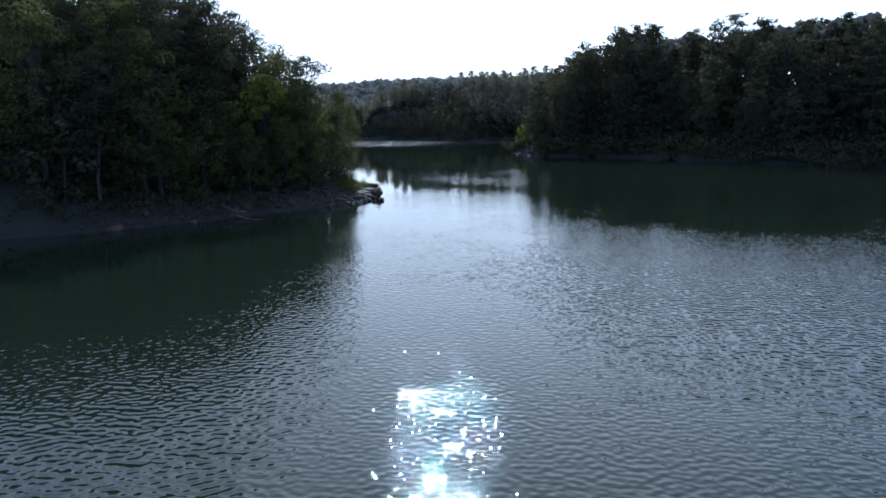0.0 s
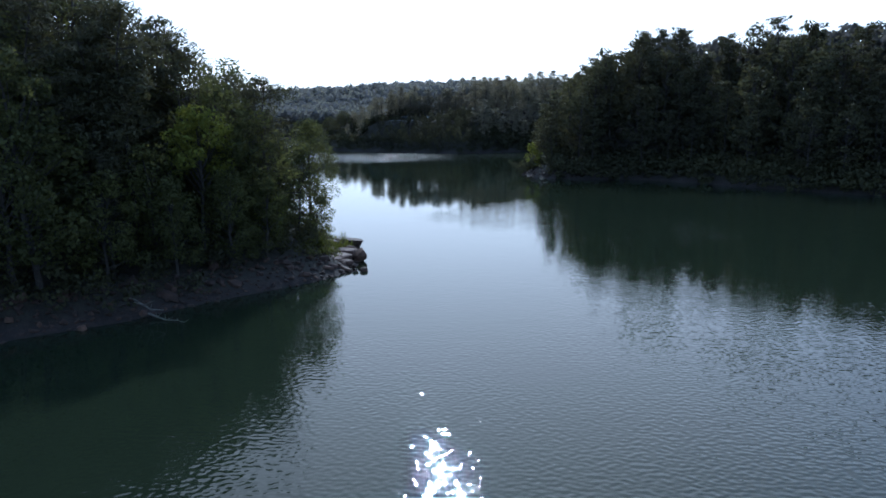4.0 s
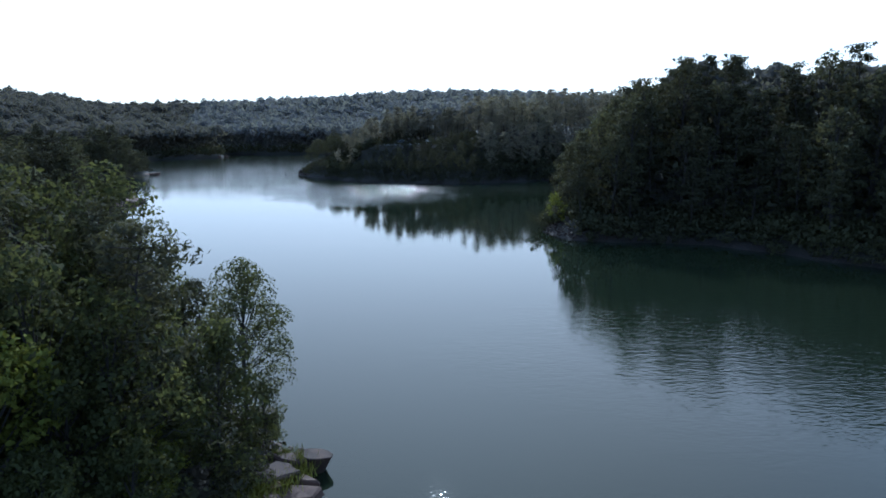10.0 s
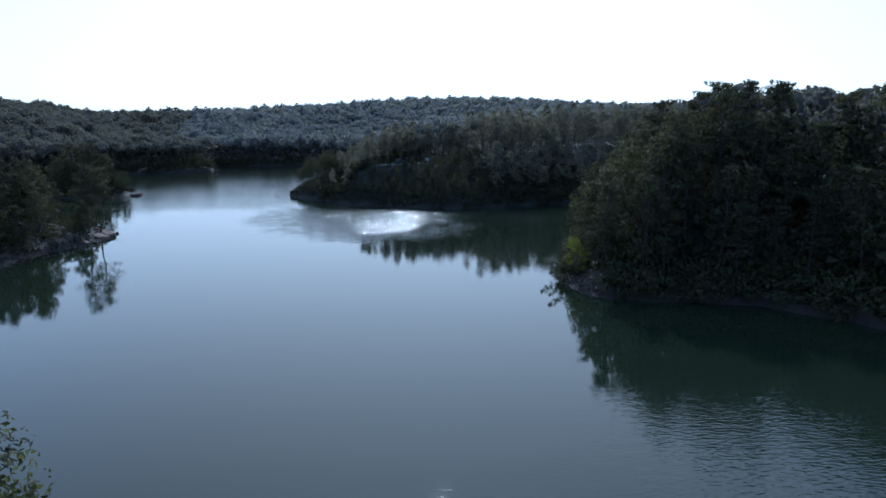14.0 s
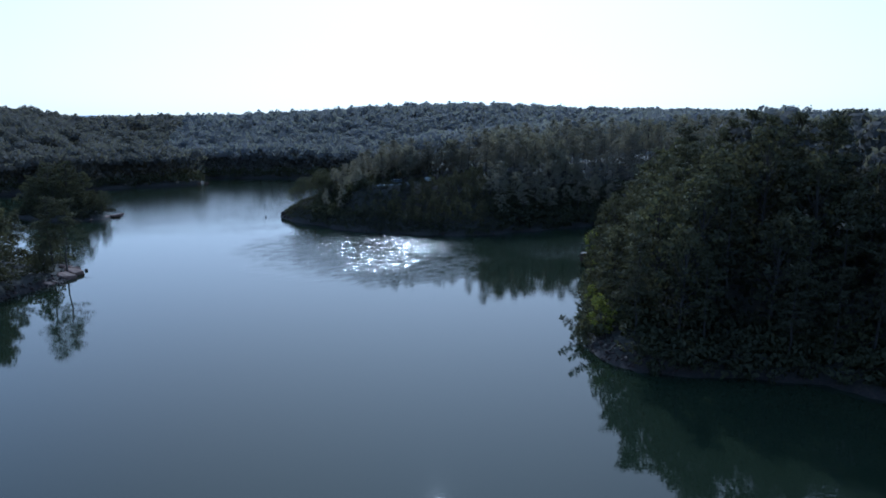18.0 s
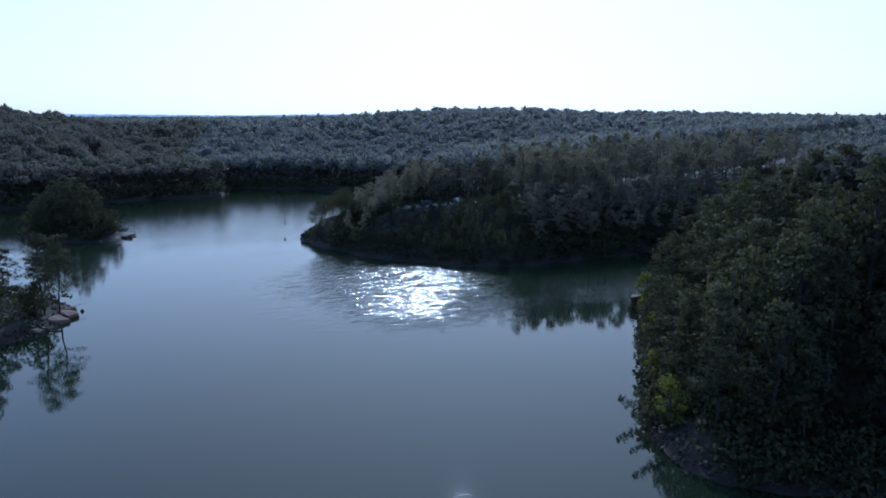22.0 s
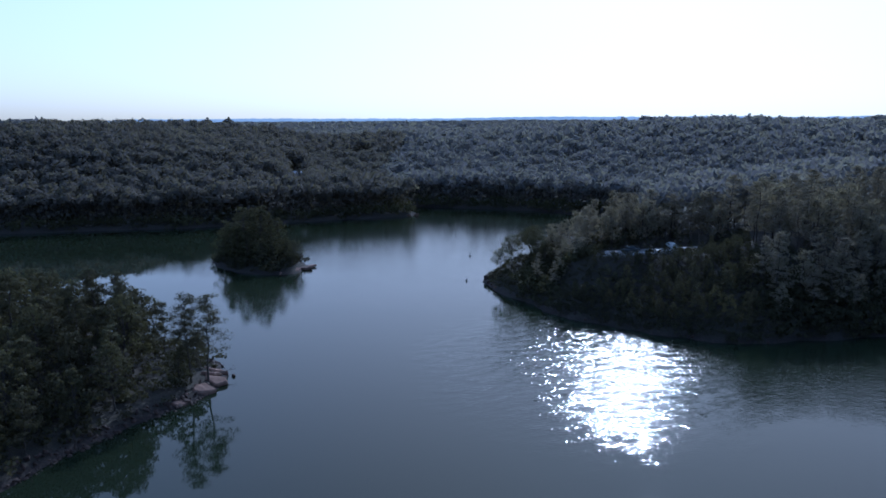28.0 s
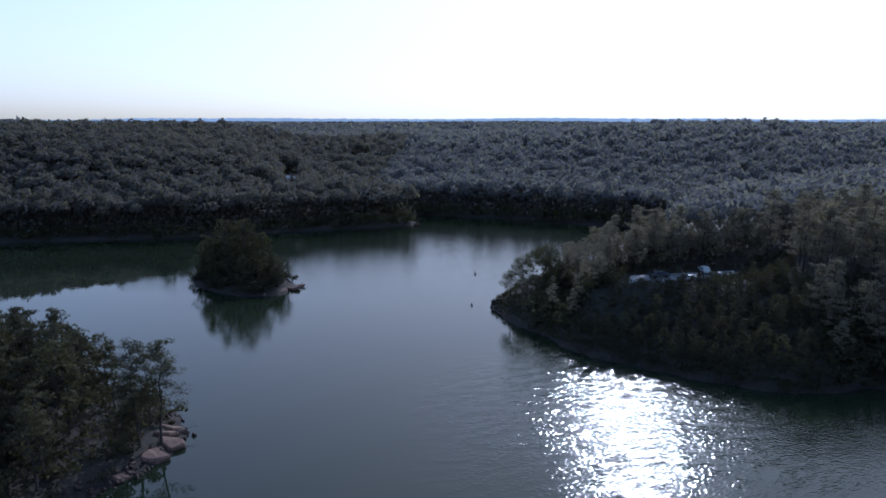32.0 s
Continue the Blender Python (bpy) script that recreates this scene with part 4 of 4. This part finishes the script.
for k, (x, y, z, d) in enumerate(spots):
    s = 0.4 + 1.5 * r.uniform() ** 3.2
    rock((SLABS, ROCKS)[k % 2], k, x, y, max(0.0, z) + 0.05 * s, s, r.uniform(0, 360), (r.uniform(-22, 22), r.uniform(-22, 22)), (1.15, r.uniform(0.6, 1), r.uniform(0.7, 1.3)), "angular brown boulder on the shaded bank", "boulders along the near bank")

g = "slabs at the islet tip"
for k, (x, y, z, s, tx, ty, a) in enumerate(((-78.2, 234.0, 0.9, 4.0, -10, 16, 25), (-76.0, 230.4, 0.8, 4.8, 12, 14, 10), (-75.6, 226.6, 0.7, 5.0, 14, 12, 30), (-76.0, 221.4, 0.4, 2.6, 18, 8, 70),
                                             (-77.4, 231.8, 1.3, 3.4, -8, 18, 60), (-76.8, 224.0, 0.7, 2.6, 10, 20, 120), (-77.8, 217.4, 0.4, 2.2, 14, 10, 20))):
    rock(TAN_SLABS, k, x, y, z, s, a, (tx, ty), (1, 0.95, 1.3), "tilted tan sandstone slab at the islet tip", g, "rock_slab")
rock(ROCKS, 3, -75.2, 234.6, 0.15, 1.0, 0, (0, 0), (1, 1, 1), "small dark rock off the islet tip", "slabs at the islet tip")
for k, (x, y, s) in enumerate(((-105.6, 317.4, 5.0), (-105.2, 320.8, 3.6), (-107.0, 313.2, 4.6), (-109.4, 310.4, 3.2), (-138.6, 320.2, 2.4))):
    rock(TAN_SLABS, k + 1, x, y, 0.35, s, 37 * k, (6, -6), (1, 0.8, 1.2), "pale tan rock slab round the small islet", "slabs on the round islet", "rock_slab")
rock(SLABS, 2, 33.2, 240.6, 1.5, 4.6, 15, (0, -6), (1.1, 0.8, 1.3), "dark rock ledge jutting out over the water", "ledge rocks", "rock_ledge")
rock(ROCKS, 4, 33.4, 238.6, 0.3, 2.6, 60, (0, 0), (1, 0.9, 0.9), "rounded dark boulder beneath the ledge", "ledge rocks")
rock(SLABS, 1, 34.4, 240.2, 0.5, 4.0, 40, (0, 5), (1, 0.9, 2.2), "dark boulder holding up the rock ledge", "ledge rocks")
for k, (x, y, s) in enumerate(((-50.2, 317.4, 1.8), (-48.6, 314.4, 2.2), (-47.0, 311.6, 1.8), (-45.4, 308.8, 1.6), (-112.0, 436.2, 3.0), (-114.8, 433.6, 2.6))):
    rock(SLABS, k, x, y, 0.4, s, 41 * k, (5, 7), (1, 0.85, 1.3), "reddish rock slab along the bare tip", "slabs on the far tips", "rock_slab")


rock(SLABS, 3, -48.2, 316.6, 1.5, 4.6, 25, (0, -5), (1, 0.6, 0.9), "dark flat ledge overhanging the water", "slabs on the far tips", "rock_ledge")
rock(SLABS, 1, -47.6, 316.2, 0.6, 3.6, 70, (4, 0), (1, 0.9, 2.6), "dark undercut rock beneath the ledge", "slabs on the far tips")


def fallen_branch(seed, x, y, z, long, turn, tilt, label):
    """A bare grey branch washed up on the bank, with a few broken twigs."""
    r = np.random.RandomState(seed)
    bm = bmesh.new()
    a = Vector((0, 0, 0))
    for k in range(4):
        b = a + Vector((long / 4, r.uniform(-0.1, 0.1) * long, r.uniform(-0.04, 0.06) * long))
        limb(bm, a, b, 0.022 * long * (1 - 0.2 * k), 0.022 * long * (0.8 - 0.2 * k) + 0.01, 6)
        for q in range(2):
            tip = b + Vector((r.uniform(0.05, 0.25), r.uniform(-0.3, 0.3), r.uniform(0.05, 0.25))) * long
            limb(bm, b, tip, 0.008 * long, 0.003 * long, 4)
        a = b
    o = new("fallen_branch", finish(bm, "fallen_branch", DRIFTWOOD))
    o.matrix_world = pose(x, y, z, 0, tilt, turn)
    tagged(o, label, "driftwood", "driftwood")


DRIFTWOOD = rock_material("weathered_grey_wood", (0.04, 0.034, 0.028), (0.1, 0.088, 0.075), (0.22, 0.195, 0.165), 3.0)
fallen_branch(1, -20.8, 70.2, 0.9, 4.2, -40, 8, "bare grey fallen branch on the shaded bank")
fallen_branch(2, -18.8, 68.3, 0.35, 3.0, -20, 4, "bare grey fallen branch at the water's edge")
fallen_branch(3, -108.6, 311.0, 0.8, 4.6, 30, -14, "bleached driftwood branch on the round islet")
fallen_branch(4, -112.4, 309.4, 0.7, 3.6, 10, -10, "bleached driftwood branch on the round islet")
fallen_branch(5, -76.8, 232.4, 1.1, 3.0, 60, -6, "bleached driftwood branch on the islet slabs")


def scree(name, seed, rows, low, high, label):
    """Loose stones strewn over a bank, joined."""
    r = np.random.RandomState(seed)
    cos, faces, base = [], [], 0
    kinds = []
    for k in range(5):
        bm = bmesh.new()
        bmesh.ops.create_icosphere(bm, subdivisions=1, radius=0.5)
        for v in bm.verts:
            v.co = Vector([c * f for c, f in zip(v.co + Vector(r.uniform(-0.2, 0.2, 3)), (1.15, 0.8, 0.55))])
        bm.verts.ensure_lookup_table()
        kinds.append((np.array([v.co for v in bm.verts]), np.array([[v.index for v in f.verts] for f in bm.faces])))
        bm.free()
    for x, y, z, d in rows:
        co, fa = kinds[r.randint(5)]
        k = low + (high - low) * r.uniform() ** 2.2
        m = np.array(Euler(r.uniform(0, 6.28, 3) * np.array([0.15, 0.15, 1])).to_matrix()) * k
        cos.append(co @ m.T + np.array([x, y, max(z, -0.1) + 0.1 * k]))
        faces.append(fa + base)
        base += len(co)
    me = raw_mesh(name, np.concatenate(cos), np.concatenate(faces))
    me.materials.append(ROCK)
    return tagged(new(name, me), label, "stones", kind="stuff")


scree("shore_stones", 1, strewn(51, -30, -5, 58, 98, 0.46, lambda x, y, z, d: (WEST(x, y) > -0.35) & (WEST(x, y) < np.where(x < -10, 3.4, 2.0))), 0.12, 0.62, "loose brown stones along the near bank")
scree("shore_stones", 2, strewn(52, 18, 34, 171, 242, 0.62, lambda x, y, z, d: (EAST(x, y) > -0.4) & (EAST(x, y) < 3.0)), 0.25, 0.9, "loose red-brown stones on the steep tip")
scree("shore_stones", 3, strewn(53, -90, -72, 185, 240, 0.7, lambda x, y, z, d: (LONG(x, y) > -0.4) & (LONG(x, y) < 2.2)), 0.3, 1.1, "loose tan stones along the islet shore")
scree("shore_stones", 4, strewn(54, -54, 60, 276, 330, 1.6, lambda x, y, z, d: (HOUSE(x, y) > -0.3) & (HOUSE(x, y) < 0.9)), 0.3, 1.0, "loose brown stones below the wooded bank")

# grass at the rocky tip
rg = np.random.RandomState(77)
blades = []
for cx, cy, n, h in ((-9.1, 91.0, 420, 0.8), (-9.6, 89.6, 320, 0.55), (-10.0, 91.8, 300, 0.7), (-9.7, 88.2, 320, 0.55), (-10.2, 86.4, 260, 0.55), (-10.4, 84.6, 200, 0.5), (-9.4, 83.8, 160, 0.45), (-8.9, 91.4, 60, 1.5)):
    z0 = float(ground_at([cx], [cy])[0][0])
    p = np.array([cx, cy, z0 + 0.25]) + np.concatenate([rg.normal(size=(n, 2)) * (0.5 if n > 100 else 0.12), np.full((n, 1), 0.0)], 1)
    a = rg.uniform(0, 6.28, n)
    side = np.stack([np.cos(a), np.sin(a), 0 * a], -1) * 0.035
    tip = p + np.stack([rg.normal(size=n) * 0.18, rg.normal(size=n) * 0.18, h * rg.uniform(0.5, 1.25, n)], -1)
    blades.append(np.stack([p - side, p + side, tip + side * 0.2, tip - side * 0.2], 1))
me = cards("grass", np.concatenate(blades), np.tile(np.array([[0.0, -0.3, 0.95]]), (sum(len(b) for b in blades), 1)))
me.materials.append(LEAF_BRIGHT)
tagged(new("grass", me), "tufts of tall yellow-green grass between the rocks", "grass", kind="stuff")

# leaning boughs over the water at the steep tip
for x, y, turn, h in ((20.8, 187.0, 85, 4.2), (20.6, 183.5, 95, 3.2), (20.4, 178.6, 100, 4.0)):
    e = tree_thing("leaning_sapling", PINES_MID[2], x, y, 0.9, 0, h / 16, "small pine sapling leaning out over the water", "sapling", "leaning saplings")
    e.matrix_world = pose(x, y, 0.9, 0, -62, turn - 90) @ Matrix.Scale(h / 16, 4)


# ---- things on the lake and ashore ----
def lathe(bm, profile, sides=14):
    """A turned shape from rows of radius and height."""
    rings = [[bm.verts.new((rad * math.cos(k * 6.2832 / sides), rad * math.sin(k * 6.2832 / sides), z)) for k in range(sides)] for rad, z in profile]
    for a, b in zip(rings, rings[1:]):
        for k in range(sides):
            bm.faces.new((a[k], a[(k + 1) % sides], b[(k + 1) % sides], b[k]))
    bm.faces.new(rings[0][::-1])
    bm.faces.new(rings[-1])
    return bm


BUOY_DARK, BUOY_BAND = plain("dark_buoy_plastic", (0.03, 0.03, 0.035), 0.5), plain("white_buoy_band", (0.5, 0.5, 0.5), 0.5)
for x, y in ((-55.4, 316.1), (-63.6, 350.5)):
    e = new("buoy")
    e.matrix_world = pose(x, y, 0) @ Matrix.Scale(0.62, 4)
    part("float", lathe(bmesh.new(), ((0.2, -0.25), (0.46, -0.1), (0.5, 0.12), (0.42, 0.3), (0.3, 0.36))), BUOY_DARK, e)
    part("post", lathe(bmesh.new(), ((0.27, 0.33), (0.27, 0.95), (0.2, 1.04), (0.06, 1.08))), BUOY_DARK, e)
    part("band", lathe(bmesh.new(), ((0.275, 0.6), (0.285, 0.62), (0.285, 0.74), (0.275, 0.76))), BUOY_BAND, e, "pale band round the post")
    tagged(e, "small dark marker buoy floating on calm water", "buoy", "marker buoys")


def box(bm, x0, x1, y0, y1, z0, z1):
    v = [bm.verts.new(p) for p in ((x0, y0, z0), (x1, y0, z0), (x1, y1, z0), (x0, y1, z0), (x0, y0, z1), (x1, y0, z1), (x1, y1, z1), (x0, y1, z1))]
    for f in ((3, 2, 1, 0), (4, 5, 6, 7), (0, 1, 5, 4), (1, 2, 6, 5), (2, 3, 7, 6), (3, 0, 4, 7)):
        bm.faces.new([v[i] for i in f])
    return bm


def bevelled(bm, width):
    bmesh.ops.bevel(bm, geom=bm.edges[:], offset=width, segments=1, affect="EDGES")
    return bm


WALL, ROOF, PANE, FRAME = plain("painted_siding", (0.5, 0.48, 0.44), 0.7), plain("pale_metal_roof", (0.42, 0.42, 0.43), 0.5, 0.2), plain("dark_window_glass", (0.02, 0.025, 0.03), 0.1), plain("white_trim", (0.7, 0.7, 0.68), 0.5)


def house(x, y, z, turn, wide, deep, high, label):
    """A small gabled house: walls, two roof slopes, windows with frames, a door."""
    e = new("house")
    body = bmesh.new()
    box(body, -wide / 2, wide / 2, -deep / 2, deep / 2, -3, high)
    for sx in (-1, 1):
        a = [body.verts.new((sx * wide / 2, -deep / 2, high)), body.verts.new((sx * wide / 2, deep / 2, high)), body.verts.new((sx * wide / 2, 0, high + deep * 0.26))]
        body.faces.new(a if sx > 0 else a[::-1])
    part("wall", body, WALL, e)
    for s in (-1, 1):
        bm = bmesh.new()
        y0, y1, z0, z1 = s * (deep / 2 + 0.5), 0, high - 0.26, high + deep * 0.26
        v = [bm.verts.new((sx * (wide / 2 + 0.4), yy, zz + up)) for up in (0.0, 0.16) for sx, yy, zz in ((-1, y0, z0), (1, y0, z0), (1, y1, z1), (-1, y1, z1))]
        for f in ((0, 1, 2, 3), (7, 6, 5, 4), (0, 4, 5, 1), (1, 5, 6, 2), (2, 6, 7, 3), (3, 7, 4, 0)):
            bm.faces.new([v[i] for i in f])
        bmesh.ops.recalc_face_normals(bm, faces=bm.faces[:])
        part("roof_slope", bm, ROOF, e)
    for k in range(3):
        cx = (k - 1) * wide * 0.3
        if k == 1:
            part("door", box(bmesh.new(), cx - 0.5, cx + 0.5, -deep / 2 - 0.06, -deep / 2 - 0.01, 0, 2.05), FRAME, e)
            continue
        f = part("window", box(bmesh.new(), cx - 0.75, cx + 0.75, -deep / 2 - 0.07, -deep / 2 - 0.01, 0.85, 2.15), FRAME, e)
        for q in (-0.34, 0.34):
            part("pane", box(bmesh.new(), cx + q - 0.29, cx + q + 0.29, -deep / 2 - 0.085, -deep / 2 - 0.072, 0.95, 2.05), PANE, f)
    e.matrix_world = pose(x, y, z, 0, 0, turn)
    return tagged(e, label, "house", "lake houses")


for x, y, turn, wd, lab in ((-208, 500, 12, 10, "small house with a pale metal roof among trees"), (-196, 566, -8, 15, "distant house with a long pale roof among trees")):
    z = float(ground_at([x], [y], False)[0][0])
    house(x, y, z, turn, wd, 8, 3.0, lab)

# paved lot in the clearing, with two cars
PAVED = plain("pale_worn_asphalt", (0.24, 0.235, 0.23), 0.55)
xs2, ys2 = np.linspace(-18, 4, 40), np.linspace(-3.2, 3.2, 9)
px, py = np.meshgrid(xs2, ys2)
wx2, wy2 = px, 312.2 + 0.57 * (px + 7) + py
pz = np.full(wx2.shape, 11.35)
me = raw_mesh("paved_lot", np.stack([wx2, wy2, pz + 0.14], -1).reshape(-1, 3), np.array([[j * 40 + i, j * 40 + i + 1, (j + 1) * 40 + i + 1, (j + 1) * 40 + i] for j in range(8) for i in range(39)]))
me.materials.append(PAVED)
lot = tagged(new("paved_lot", me), "pale worn asphalt lot in the clearing among pines", "pavement", kind="structure")
mod = lot.modifiers.new("thickness", "SOLIDIFY")
mod.thickness, mod.offset = 1.2, -1.0


def vehicle(name, x, y, turn, colour, high, label):
    e = new(name)
    paint = plain(name + "_paint", colour, 0.25, 0.1)
    tyre = plain(name + "_rubber", (0.02, 0.02, 0.02), 0.9)
    part("body", bevelled(box(bmesh.new(), -2.2, 2.2, -0.88, 0.88, 0.35, 0.95), 0.12), paint, e)
    part("cabin", bevelled(box(bmesh.new(), -1.9 if high > 1.7 else -1.3, 1.1, -0.8, 0.8, 0.93, high), 0.2), paint, e)
    for s in (-1, 1):
        part("side_window", box(bmesh.new(), -1.0, 0.8, s * 0.81 - 0.012, s * 0.81 + 0.012, 1.08, high - 0.16), PANE, e)
        for fx in (-1.35, 1.35):
            bm = lathe(bmesh.new(), ((0.2, -0.1), (0.33, -0.1), (0.34, 0.1), (0.2, 0.1)), 16)
            bmesh.ops.rotate(bm, verts=bm.verts[:], cent=(0, 0, 0), matrix=Matrix.Rotation(radians(90), 3, "X"))
            bmesh.ops.translate(bm, verts=bm.verts[:], vec=(fx, s * 0.8, 0.34))
            part("wheel", bm, tyre, e)
    part("windscreen", box(bmesh.new(), 1.1, 1.125, -0.68, 0.68, 1.05, high - 0.2), PANE, e)
    z = 11.5
    e.matrix_world = pose(x, y, z, 0, 0, turn)
    return tagged(e, label, "vehicle", "parked vehicles")


vehicle("car", -2.4, 317.0, 105, (0.6, 0.6, 0.58), 1.4, "white car parked on the pale asphalt lot")
vehicle("car", -12.0, 309.2, 30, (0.05, 0.055, 0.06), 1.45, "dark car parked on the pale asphalt lot")
